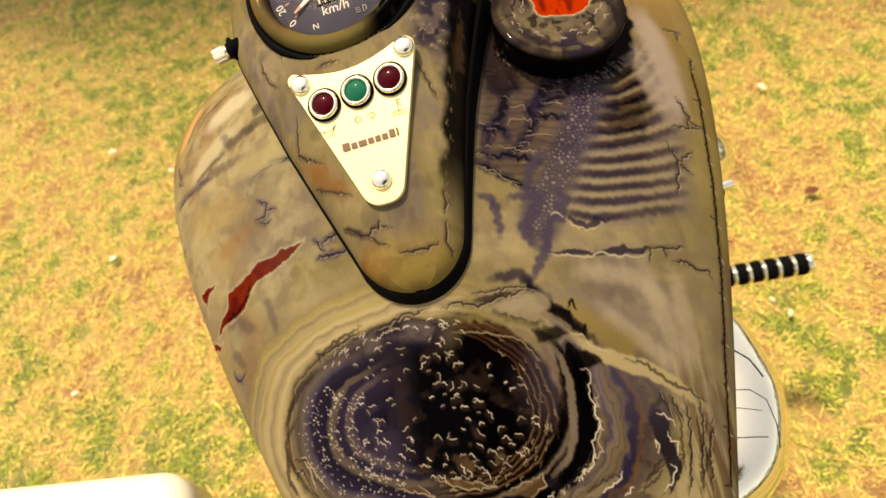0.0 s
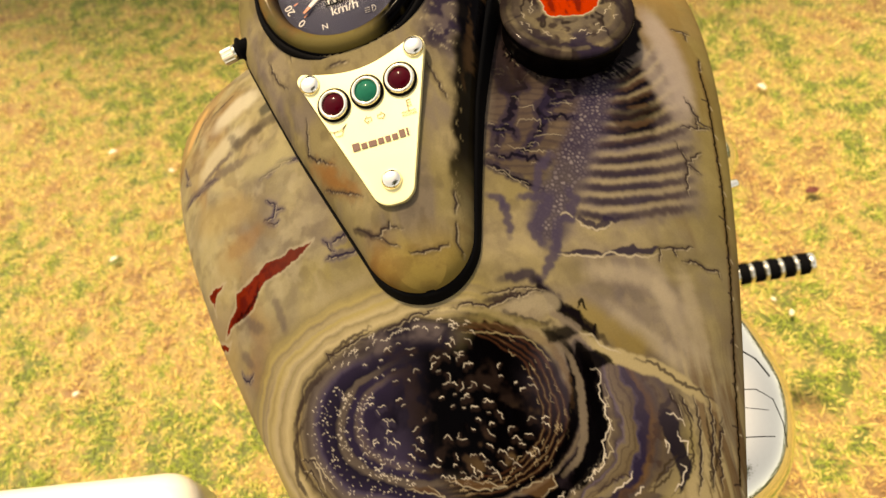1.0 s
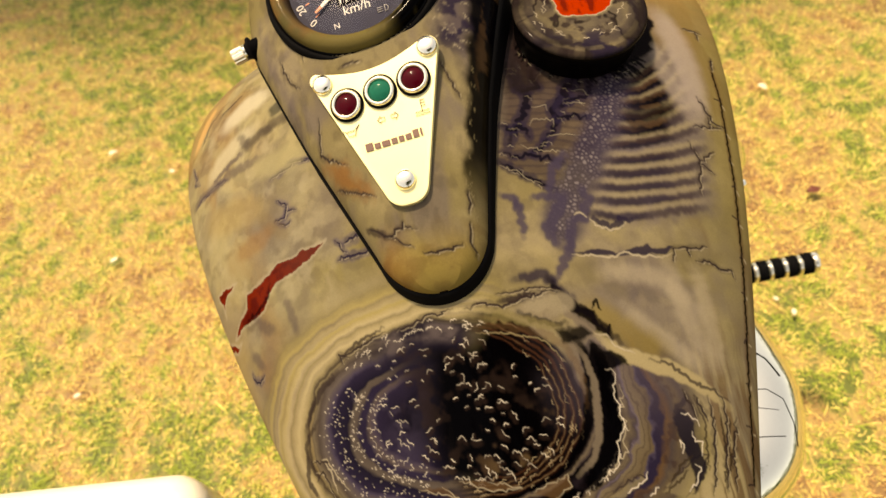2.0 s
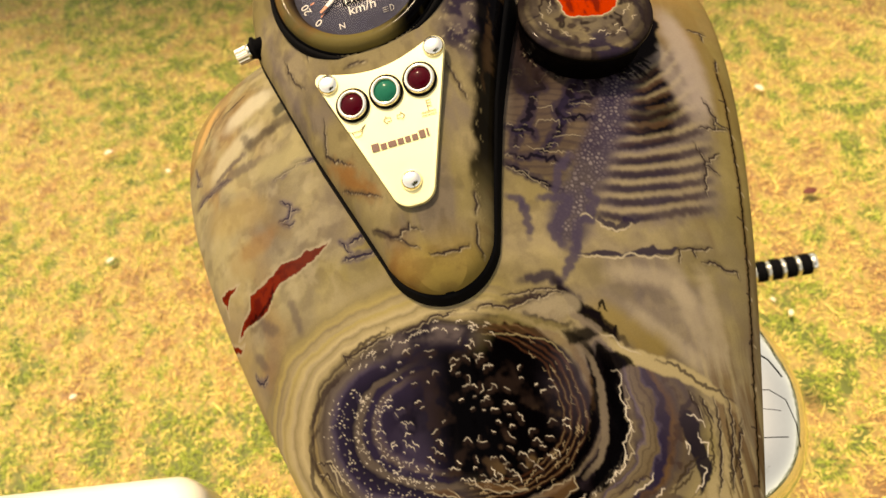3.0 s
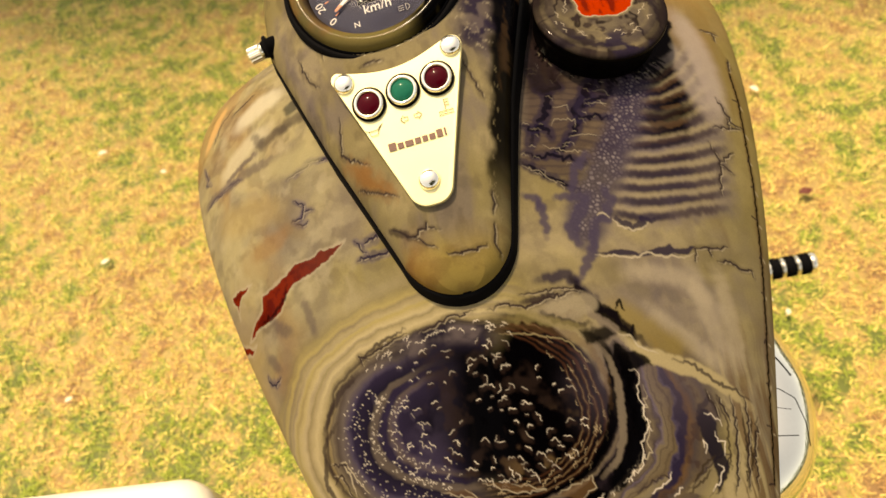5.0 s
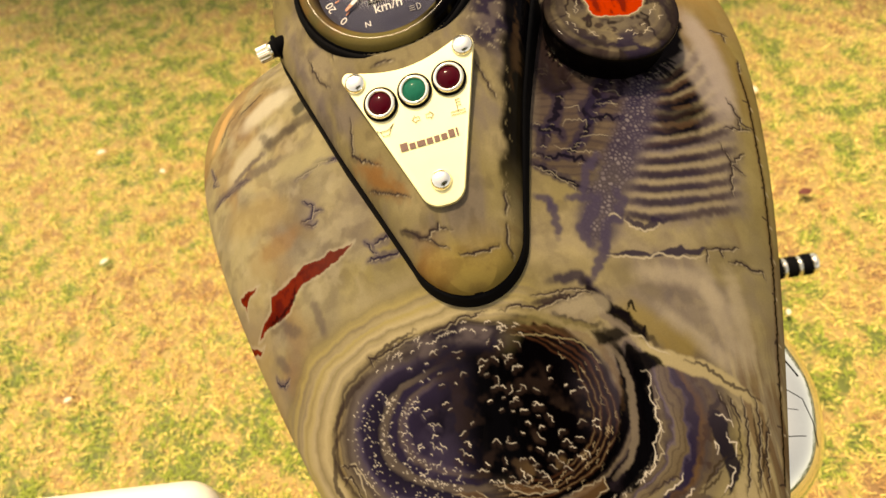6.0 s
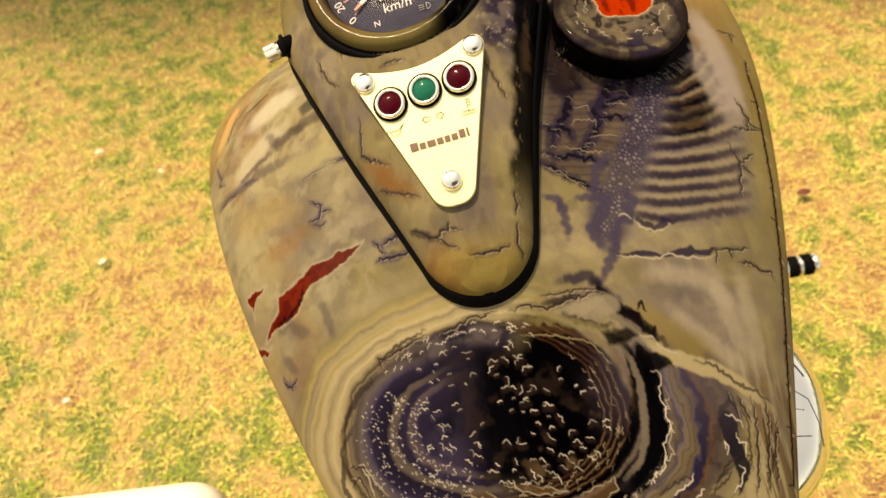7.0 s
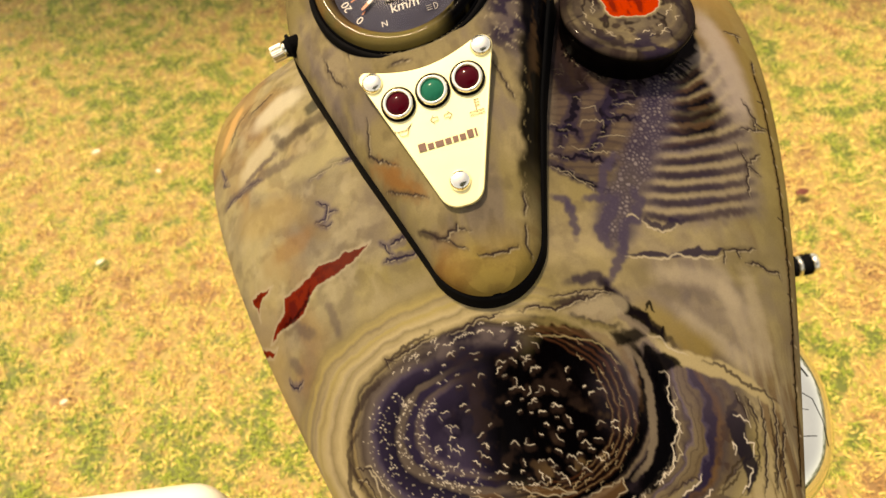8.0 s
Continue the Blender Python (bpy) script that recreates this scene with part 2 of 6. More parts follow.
class Sheet:
    """A flat sheet of paint over a part, in millimetres, worked with airbrush and liner."""

    def __init__(self, x0, x1, y0, y1, cell, seed):
        self.x0, self.y0, self.cell = x0, y0, cell
        self.xs, self.ys = np.arange(x0, x1, cell), np.arange(y0, y1, cell)
        self.x, self.y = np.meshgrid(self.xs, self.ys)
        self.c = np.zeros((*self.x.shape, 3))
        self.rng = np.random.RandomState(seed)
        self.wave = 9.0

    def lay(self, mask, color):
        m = np.clip(mask, 0, 1)[..., None]
        self.c = self.c * (1 - m) + m * (np.array(color) if not isinstance(color, np.ndarray) else color)

    def rough(self, pts, jitter):
        """The line through the points, broken up into small uneven steps."""
        out = [np.array(pts[0], float)]
        for a, b in zip(pts, pts[1:]):
            a, b = np.array(a, float), np.array(b, float)
            n = max(1, int(np.hypot(*(b - a)) / 1.6))
            for k in range(1, n + 1):
                q = a + (b - a) * k / n
                out.append(q + (self.rng.randn(2) * jitter if k < n else 0))
        return out

    def line(self, pts, width, color, alpha=1.0, jitter=0.5, soft=0.5, taper=True):
        """One stroke along the points, laid on once, with its soft edge outside the width."""
        q = self.rough(pts, jitter)
        n = len(q) - 1
        pad = width + soft + 2 * self.cell
        lo, hi = np.min(q, 0) - pad, np.max(q, 0) + pad
        i0, i1 = max(0, int((lo[0] - self.x0) / self.cell)), min(len(self.xs), int((hi[0] - self.x0) / self.cell) + 1)
        j0, j1 = max(0, int((lo[1] - self.y0) / self.cell)), min(len(self.ys), int((hi[1] - self.y0) / self.cell) + 1)
        if i1 <= i0 or j1 <= j0:
            return
        mask = np.zeros((j1 - j0, i1 - i0))
        for k, (a, b) in enumerate(zip(q, q[1:])):
            w = width * (0.35 + 0.65 * math.sin(math.pi * (k + 0.5) / n)) if taper and n > 2 else width
            fade = min(1.0, 0.35 + 1.3 * math.sin(math.pi * (k + 0.5) / n)) if taper and n > 2 else 1.0
            w *= 0.8 + 0.4 * self.rng.rand()
            r = w + soft + self.cell
            a0 = max(0, int((min(a[0], b[0]) - r - self.x0) / self.cell) - i0)
            a1 = int((max(a[0], b[0]) + r - self.x0) / self.cell) - i0 + 2
            b0 = max(0, int((min(a[1], b[1]) - r - self.y0) / self.cell) - j0)
            b1 = int((max(a[1], b[1]) + r - self.y0) / self.cell) - j0 + 2
            if a1 <= a0 or b1 <= b0:
                continue
            x, y = self.x[j0:j1, i0:i1][b0:b1, a0:a1], self.y[j0:j1, i0:i1][b0:b1, a0:a1]
            if not x.size:
                continue
            d = b - a
            t = np.clip(((x - a[0]) * d[0] + (y - a[1]) * d[1]) / (d @ d + 1e-9), 0, 1)
            dist = np.hypot(x - a[0] - t * d[0], y - a[1] - t * d[1])
            mask[b0:b1, a0:a1] = np.maximum(mask[b0:b1, a0:a1], fade * (1 - step(w / 2, w / 2 + soft, dist)))
        m = (alpha * mask)[..., None]
        self.c[j0:j1, i0:i1] = self.c[j0:j1, i0:i1] * (1 - m) + m * np.array(color)

    def crack(self, pts, width=0.9, jitter=0.55, dark=None, lit=None):
        """A painted split: a soft dark line with a thin pale lip beside it."""
        dark, lit = dark or UMBER, lit or LIP
        keep = self.rng.randint(1 << 30)
        self.line(pts, width * 2.4, dark, 0.35, jitter, 1.5)
        self.rng = np.random.RandomState(keep)
        self.line([(px + 0.7, py - 0.8) for px, py in pts], width * 0.4, lit, 0.6, jitter, 0.35)
        self.rng = np.random.RandomState(keep)
        self.line(pts, width, dark, 0.95, jitter, 0.4)

    def curl(self, x, y, size, turn, color, alpha=0.9, width=0.3, smudge=None):
        """A small wavy cap of light drawn with a liner, with a smudge under it."""
        n = 6 + self.rng.randint(4)
        c, k = math.cos(turn), math.sin(turn)
        high, bump = size * self.rng.uniform(0.02, 0.32), self.rng.uniform(0, 6.28)
        pts = []
        for i in range(n + 1):
            t = i / n
            u, v = size * (t - 0.5), high * math.sin(math.pi * (0.15 + 0.95 * t)) + 0.10 * size * math.sin(bump + self.wave * t)
            pts.append((x + u * c - v * k, y + u * k + v * c))
        if smudge:
            self.line([(a + k * size * 0.3, b - c * size * 0.3) for a, b in pts], size * 0.25, smudge, 0.4, 0.3, size * 0.35)
        self.line(pts, width, color, alpha, 0.0, 0.3)

    def fill(self, pts, color, alpha=1.0, edge=0.4, uneven=0.8):
        """A painted patch with an uneven edge."""
        px, py = [q[0] for q in pts], [q[1] for q in pts]
        i0, i1 = max(0, int((min(px) - self.x0 - 6) / self.cell)), int((max(px) - self.x0 + 6) / self.cell) + 1
        j0, j1 = max(0, int((min(py) - self.y0 - 6) / self.cell)), int((max(py) - self.y0 + 6) / self.cell) + 1
        x0, y0 = self.x[j0:j1, i0:i1], self.y[j0:j1, i0:i1]
        x = x0 + uneven * 2 * (cloud(x0, y0, 4, 5, 3) - 0.5)
        y = y0 + uneven * 2 * (cloud(x0, y0, 4, 9, 3) - 0.5)
        inside = np.zeros(x.shape, bool)
        near = np.full(x.shape, 1e9)
        for (ax, ay), (bx, by) in zip(pts, pts[1:] + pts[:1]):
            if ay != by:
                inside ^= ((ay > y) != (by > y)) & (x < (bx - ax) * (y - ay) / (by - ay) + ax)
            t = np.clip(((x - ax) * (bx - ax) + (y - ay) * (by - ay)) / ((bx - ax) ** 2 + (by - ay) ** 2 + 1e-9), 0, 1)
            near = np.minimum(near, np.hypot(x - ax - t * (bx - ax), y - ay - t * (by - ay)))
        signed = np.where(inside, near, -near)
        m = (alpha * step(-edge, edge, signed))[..., None]
        self.c[j0:j1, i0:i1] = self.c[j0:j1, i0:i1] * (1 - m) + m * np.array(color)
        whole = np.full(self.x.shape, -1e9)
        whole[j0:j1, i0:i1] = signed
        return whole

    def at(self, x, y):
        """The colours at places given in millimetres."""
        u = np.clip((x - self.x0) / self.cell, 0, len(self.xs) - 1.001)
        v = np.clip((y - self.y0) / self.cell, 0, len(self.ys) - 1.001)
        i, j = u.astype(int), v.astype(int)
        a, b = (u - i)[:, None], (v - j)[:, None]
        c = self.c
        return (c[j, i] * (1 - a) + c[j, i + 1] * a) * (1 - b) + (c[j + 1, i] * (1 - a) + c[j + 1, i + 1] * a) * b


def pigment(r, g, b, k=0.53):
    return tuple(v * k for v in lin(r, g, b))


TAN, OLIVE, SAND, MAUVE = pigment(148, 135, 101), pigment(137, 125, 82), pigment(180, 165, 124), pigment(104, 94, 108)
UMBER, INKY, PITCH, LIP = pigment(54, 43, 42), pigment(42, 35, 56), pigment(3, 2, 3), pigment(190, 178, 152)
RUST, BLOOD, GOLD, PLUM = pigment(150, 96, 44), pigment(122, 36, 18), pigment(168, 140, 56), pigment(72, 64, 84)
EMBER, MUD = pigment(186, 50, 10), pigment(104, 78, 52)


# ---------------------------------------------------------------- ground
def build_ground():
    bm = bmesh.new()
    bmesh.ops.create_grid(bm, x_segments=60, y_segments=60, size=400)
    ob = part("ground", bm, SHADED_THATCH, None, smooth=False)
    return tagged(ob, "dry yellow lawn with green patches", "lawn", kind="structure")


def build_grass(name, count, x0, x1, y0, y1, tall, seed):
    """Blades of lawn grass, many lying flat and dry, as one sheet of growth."""
    g = np.random.RandomState(seed)
    x, y = g.uniform(x0, x1, count), g.uniform(y0, y1, count)
    stray = g.rand(count) < 0.3
    x = np.where(stray, g.normal((x0 + x1) / 2, (x1 - x0) * 0.42, count), x)
    y = np.where(stray, g.normal((y0 + y1) / 2, (y1 - y0) * 0.42, count), y)
    clump = 0.018 * np.stack([lattice(x * 30, y * 30, 1, 3) - 0.5, lattice(x * 30, y * 30, 1, 4) - 0.5])
    x, y = x + clump[0], y + clump[1]
    a, length = g.uniform(0, 2 * np.pi, count), tall * g.uniform(0.4, 1.4, count)
    lift, wide = np.clip(g.normal(0.7, 0.36, count), 0.05, 1.3), g.uniform(0.0006, 0.0016, count)
    c, s = np.cos(a), np.sin(a)
    v = np.zeros((count, 5, 3))
    for k, (t, w) in enumerate(((0.0, 1.0), (0.0, -1.0), (0.55, 0.8), (0.55, -0.8), (1.0, 0.0))):
        out = length * t * np.cos(lift * (1 - 0.5 * t))
        v[:, k, 0] = x + c * out - s * w * wide
        v[:, k, 1] = y + s * out + c * w * wide
        v[:, k, 2] = length * t * np.sin(lift) * (1 - 0.35 * t) + 0.0005
    base = (np.arange(count) * 5)[:, None]
    tri = (base[:, None] + np.array([[0, 1, 3], [0, 3, 2], [2, 3, 4]])[None]).reshape(-1, 3).astype(np.int32)
    me = bpy.data.meshes.new(name)
    me.vertices.add(count * 5)
    me.vertices.foreach_set("co", v.astype(np.float32).ravel())
    me.loops.add(tri.size)
    me.loops.foreach_set("vertex_index", tri.ravel())
    me.polygons.add(len(tri))
    me.polygons.foreach_set("loop_start", np.arange(0, tri.size, 3, dtype=np.int32))
    me.update(calc_edges=True)
    me.materials.append(LAWN)
    return tagged(new(name, me), "short straw-coloured lawn grass with green tufts", "grass", kind="stuff")


build_ground()
build_grass("grass", 310000, -1.9, 1.6, 0.0, 2.6, 0.014, 11)
build_grass("grass", 30000, -4.5, 4.5, -3.0, 7.0, 0.05, 12)

# ---------------------------------------------------------------- motorcycle: frame of reference
YAW, LEAN, OFFSET = radians(-0.487), radians(9.399), 0.1268
fore = Vector((-math.sin(YAW), math.cos(YAW), 0))
side = math.cos(LEAN) * Vector((math.cos(YAW), math.sin(YAW), 0)) + math.sin(LEAN) * Vector((0, 0, 1))
rise = side.cross(fore)
STAND = Matrix((side, fore, rise)).transposed().to_4x4()
bike = tagged(new("motorcycle"), "cruiser motorcycle with airbrushed cracked-wood tank, leaning on the lawn", "motorcycle")
bike.empty_display_size = 0.1
bike.matrix_world = STAND @ Matrix.Translation((OFFSET, 0, 0))


def crest(y):
    """Height of the tank's top and its half width along the bike."""
    s = y - 0.25
    z = 0.8456 + 0.467 * s - 1.2177 * s ** 2 - 3.3312 * s ** 3
    w = 0.1931 + 0.2271 * s - 0.3725 * s ** 2 - 0.5735 * s ** 3
    return z, w


ARCH, POWER_X, POWER_Z = 0.0718, 1.9427, 1.7444


def tank_top(x, y):
    z, w = crest(y)
    a = np.minimum(np.abs(x / w), 1)
    return z - ARCH * (1 - (1 - a ** POWER_X) ** (1 / POWER_Z))


# ---------------------------------------------------------------- the painted tank
def knot(x, y):
    """Place within the burnt knot-hole: rings out from its rim (1) and the way round."""
    dx, dy = x + 27, y - 141
    t = radians(-12)
    u, v = dx * math.cos(t) + dy * math.sin(t), -dx * math.sin(t) + dy * math.cos(t)
    w = 0.10 * (cloud(x, y, 26, 61) - 0.5) + 0.05 * (cloud(x, y, 8, 62) - 0.5)
    u = np.where(u < 0, u / 86.0, u / 84.0)
    v = np.where(v > 0, v / 50.0, v / 47.0)
    rho, phi = np.hypot(u, v), np.arctan2(v, u)
    return rho + w, phi


def paint_tank():
    s = Sheet(-228, 228, 0, 470, 0.42, 3)
    x, y = s.x, s.y
    wx = x + 14 * (cloud(x, y, 40, 21) - 0.5)
    wy = y + 14 * (cloud(x, y, 40, 22) - 0.5)
    # ground coat: tan and olive clouds with mauve smoke
    s.c[:] = TAN
    s.lay(step(0.40, 0.75, cloud(wx, wy * 1.8, 70, 1)), OLIVE)
    s.lay(0.7 * step(0.45, 0.75, cloud(wx, wy * 2, 55, 2)), SAND)
    s.lay(0.5 * step(0.46, 0.72, cloud(wx * 1.2, wy, 45, 4)), MAUVE)
    s.lay(0.22 * step(0.48, 0.72, cloud(wx, wy * 1.3, 13, 111)), UMBER)
    s.lay(0.20 * step(0.50, 0.72, cloud(wx * 1.3, wy, 9, 112)), SAND)
    # left flank: pale smoke, diagonal dark streaks, rust towards the edge
    left = step(-35, -95, x) * step(190, 240, y)
    s.lay(0.85 * left * step(0.22, 0.6, cloud(wx, wy, 60, 71)), pigment(180, 168, 126))
    s.lay(0.35 * left * step(0.45, 0.7, cloud(wx, wy, 22, 78)), pigment(132, 124, 112))
    s.lay(0.35 * left * step(0.52, 0.72, cloud((x + y) * 0.8, (y - x) * 1.1, 24, 72)), pigment(128, 118, 104))
    s.lay(0.35 * left * step(0.56, 0.76, cloud((x + y) * 0.6, (y - x) * 1.2, 15, 73)) * step(300, 340, y), pigment(92, 80, 72))
    s.lay(0.34 * left * step(0.50, 0.70, cloud(wx, wy * 1.2, 10, 48)), pigment(110, 98, 80))
    s.lay(0.30 * left * step(0.52, 0.72, cloud(wx, wy, 14, 49)), pigment(196, 184, 150))
    s.lay(0.38 * step(-95, -165, x) * step(0.42, 0.70, cloud(wx, wy * 0.7, 34, 6)), RUST)
    s.lay(0.3 * step(-165, -200, x) * step(330, 390, y), GOLD)
    s.lay(0.5 * step(-145, -185, x) * step(270, 215, y), pigment(192, 166, 104))
    # right flank: olive wood with long grain, browner towards the edge
    right = step(120, 165, x)
    s.lay(0.5 * right, OLIVE)
    s.lay(0.55 * step(125, 170, x) * step(0.45, 0.7, cloud(wx * 2.2, wy * 0.5, 30, 75)), MUD)
    # yellow of the mirrored lawn, painted in towards the edge
    s.lay(0.35 * step(160, 195, x), pigment(164, 144, 74))
    s.lay(0.45 * step(135, 170, x) * step(300, 360, y) * step(0.35, 0.7, cloud(wx, wy, 40, 76)), pigment(168, 132, 84))
    grain = cloud(wx * 3.2, wy * 0.28, 16, 77)
    s.lay(0.7 * step(85, 120, x) * step(190, 110, y) * step(0.52, 0.64, grain), MUD)
    s.lay(0.55 * step(85, 120, x) * step(190, 110, y) * step(0.52, 0.40, grain), SAND)

    # bands that sweep round the knot-hole
    rho, phi = knot(x, y)
    cosp, sinp = np.cos(phi), np.sin(phi)
    deg = np.degrees(phi) % 360
    to_right = step(84, 66, deg) + step(262, 292, deg)
    to_left = 1 - to_right
    q = rho / np.interp(deg, [0, 75, 90, 117, 130, 145, 176, 204, 228, 270, 300, 360], [1.0, 1.0, 0.99, 0.964, 0.987, 1.033, 1.167, 1.30, 1.36, 1.2, 1.0, 1.0])
    q = q + 0.035 * (cloud(x, y, 13, 63) - 0.5)
    upper = step(150, 112, deg)
    pale, honey = pigment(196, 181, 140), pigment(178, 162, 104)
    fan = ramp(q, [(0.98, UMBER), (1.0, UMBER), (1.035, TAN), (1.06, SAND), (1.09, pale), (1.13, SAND), (1.16, TAN), (1.19, pale), (1.26, honey), (1.30, SAND), (1.36, TAN), (1.40, honey), (1.48, OLIVE), (1.56, TAN)])
    s.lay(to_left * step(0.97, 1.0, q) * step(1.60, 1.36, q) * step(90, 40, x) * 0.85, fan)
    hair = 0.5 + 0.5 * np.sin(q * 105 + 7 * cloud(x, y, 60, 64))
    s.lay(to_left * step(1.03, 1.07, q) * step(1.6, 1.35, q) * step(60, 10, x) * 0.42 * step(0.35, 0.9, cloud(x, y, 30, 80)) * step(0.3, 1.0, hair), pigment(118, 104, 98))
    # charred bands on the far side of the knot
    lift = 0.13 * step(12, 58, np.where(deg > 180, 0, deg))
    far_side = rho - lift
    jag = far_side + 0.11 * (cloud(x, y, 10, 65) - 0.5) * step(1.08, 1.14, far_side)
    ash, smoke, drab = pigment(118, 105, 84), pigment(82, 72, 66), pigment(104, 90, 68)
    char = ramp(jag, [(0.93, PITCH), (0.975, PITCH), (1.0, smoke), (1.015, ash), (1.032, smoke), (1.045, PITCH), (1.20, PITCH), (1.205, smoke), (1.24, ash), (1.275, smoke), (1.29, MAUVE), (1.31, ash),
                      (1.40, drab), (1.415, PLUM), (1.43, INKY), (1.465, INKY), (1.49, MUD), (1.53, smoke), (1.58, drab), (1.66, smoke), (1.76, OLIVE)])
    s.lay(to_right * step(1.86, 1.70, rho) * step(46, 26, np.where(deg > 180, 0, deg)), char)
    speck = cloud(x, y, 5, 67, 3)
    s.lay(0.6 * to_right * step(1.47, 1.50, jag) * step(1.60, 1.57, jag) * step(0.50, 0.62, speck) * step(0.6, 0.3, sinp), pigment(64, 44, 32))
    lines = 0.5 + 0.5 * np.sin(jag * 120 + 9 * cloud(x, y, 20, 66))
    s.lay(0.30 * to_right * step(1.0, 1.02, far_side) * step(1.75, 1.60, far_side) * step(0.40, 0.65, cloud(wx, wy, 12, 50)) * step(0.6, 0.3, sinp), pigment(58, 48, 56))
    s.lay(0.45 * to_right * step(1.21, 1.25, jag) * step(1.41, 1.38, jag) * step(0.7, 1.0, lines) * step(0.6, 0.3, sinp), UMBER)
    # the hole itself: inky with painted sky haze to one side, black to the other
    s.lay(to_left * step(0.985, 0.955, q), ramp(q, [(0.0, PITCH), (0.20, PITCH), (0.33, pigment(34, 28, 44)), (0.45, INKY), (0.475, pigment(74, 64, 78)), (0.52, pigment(92, 80, 76)), (0.545, INKY), (0.585, INKY), (0.605, pigment(88, 78, 72)),
                                               (0.645, pigment(94, 84, 76)), (0.67, pigment(30, 25, 40)), (0.77, INKY), (0.80, PLUM), (0.86, pigment(104, 94, 88)), (0.91, smoke), (0.95, pigment(120, 108, 88)), (0.985, UMBER)]))
    s.lay(0.94 * to_left * upper * step(1.02, 0.95, rho), pigment(34, 29, 42))
    s.lay(0.55 * to_left * upper * step(1.0, 0.93, rho) * step(0.70, 0.84, rho) * step(0.35, 0.62, cloud(wx, wy * 1.6, 17, 123)), pigment(118, 106, 104))
    s.lay(0.4 * to_left * step(0.66, 0.4, q) * step(0.40, 0.62, cloud(wx, wy, 20, 69)) * step(0.1, -0.3, cosp * rho), pigment(70, 62, 84))
    s.lay(to_right * step(0.99, 0.95, far_side), PITCH)
    s.lay(step(0.82, 0.6, rho) * step(-0.30, 0.02, cosp * rho + 0.10 * (cloud(x, y, 24, 70) - 0.5)), PITCH)
    ringed = far_side + 0.035 * (cloud(x, y, 15, 74) - 0.5)
    rim = 0.5 + 0.5 * np.sin(ringed * 118)
    on_rim = to_right * step(0.735, 0.765, ringed) * step(0.955, 0.925, ringed) * step(84, 70, np.where(deg > 180, 0, deg))
    s.lay(on_rim * (0.25 + 0.6 * step(0.35, 0.95, rim)), pigment(66, 40, 27))
    s.lay(0.9 * on_rim * step(0.5, 0.15, rim), pigment(14, 8, 7))
    s.lay(0.25 * on_rim * step(0.90, 1.0, rim) * step(0.4, 0.6, cloud(x, y, 12, 79)), SAND)
    soot = cloud(x, y, 10, 81, 3)
    s.lay(0.35 * step(0.74, 0.64, rho) * step(0.54, 0.72, soot) * step(-0.45, -0.2, cosp * rho), pigment(58, 44, 38))
    s.lay(0.5 * step(0.76, 0.70, rho) * step(0.40, 0.66, rho) * step(0.62, 0.74, soot) * step(0.1, 0.5, cosp) * step(0.3, -0.2, sinp), pigment(110, 88, 60))

    def at_knot(r, p):
        t = radians(-12)
        u, v = r * math.cos(p), r * math.sin(p)
        u, v = u * (86 if u < 0 else 84), v * (50 if v > 0 else 47)
        return -27 + u * math.cos(t) - v * math.sin(t), 141 + u * math.sin(t) + v * math.cos(t)

    g = s.rng
    glint = pigment(246, 234, 214, 0.62)
    for _ in range(140):
        s.wave = g.uniform(5, 13)
        px, py = at_knot(0.80 * math.sqrt(g.rand()), g.uniform(-math.pi, math.pi))
        s.curl(px, py, g.uniform(1.6, 6.2), g.normal(-0.15, 0.6), glint, g.uniform(0.3, 0.95), g.uniform(0.02, 0.12), pigment(54, 40, 34) if px > -50 else pigment(70, 62, 80))
    for _ in range(330):
        p = g.uniform(2.75, 4.5)
        swell = np.interp(math.degrees(p), [145, 176, 204, 228, 270], [1.033, 1.167, 1.30, 1.36, 1.2])
        px, py = at_knot(swell * (g.choice([0.625, 0.625, 0.50, 0.74, 0.84]) + g.normal(0, 0.028)), p)
        s.curl(px, py, g.uniform(0.5, 1.7), g.normal(-0.3, 0.5), glint, g.uniform(0.2, 0.75), 0.08)
    for _ in range(46):
        p = g.uniform(-1.5, 0.95)
        px, py = at_knot(g.choice([0.75, 0.80, 0.86, 0.91, 0.955]) + 0.13 * float(step(0.2, 1.0, p)) + g.normal(0, 0.008), p)
        s.curl(px, py, g.uniform(2, 6), p + 1.6, pigment(190, 170, 136), g.uniform(0.3, 0.8), 0.1)
    for _ in range(34):
        p = g.uniform(-1.1, 0.40)
        px, py = at_knot(g.choice([1.20, 1.205, 1.21]) + g.normal(0, 0.014), p)
        s.curl(px, py, g.uniform(1.8, 4.5), p + 1.6 + g.normal(0, 0.4), glint, g.uniform(0.4, 0.9), 0.2)
    for _ in range(40):
        p = g.uniform(1.2, 2.6)
        px, py = at_knot(0.90 + g.normal(0, 0.05), p)
        s.curl(px, py, g.uniform(2.0, 4.5), p - 1.6 + g.normal(0, 0.3), glint, g.uniform(0.3, 0.8), 0.1)
    s.crack([(-85, 186.2), (-76.5, 188.6), (-65.2, 190.2), (-54.2, 191.9)], 0.5, 0.4)
    s.crack([(-88.1, 183.9), (-89.7, 189.2), (-84, 185.9)], 0.9, 0.3)
    s.line([(-117.8, 160.8), (-127.1, 155.6), (-134.6, 149.8), (-133.8, 139.9), (-130.3, 129.2)], 1.4, UMBER, 0.7, 0.4, 1.4)
    s.line([(-131.3, 141.6), (-119.3, 139.6), (-116.7, 133.4), (-112.2, 125.8), (-107.4, 119)], 0.3, LIP, 0.9, 0.5)
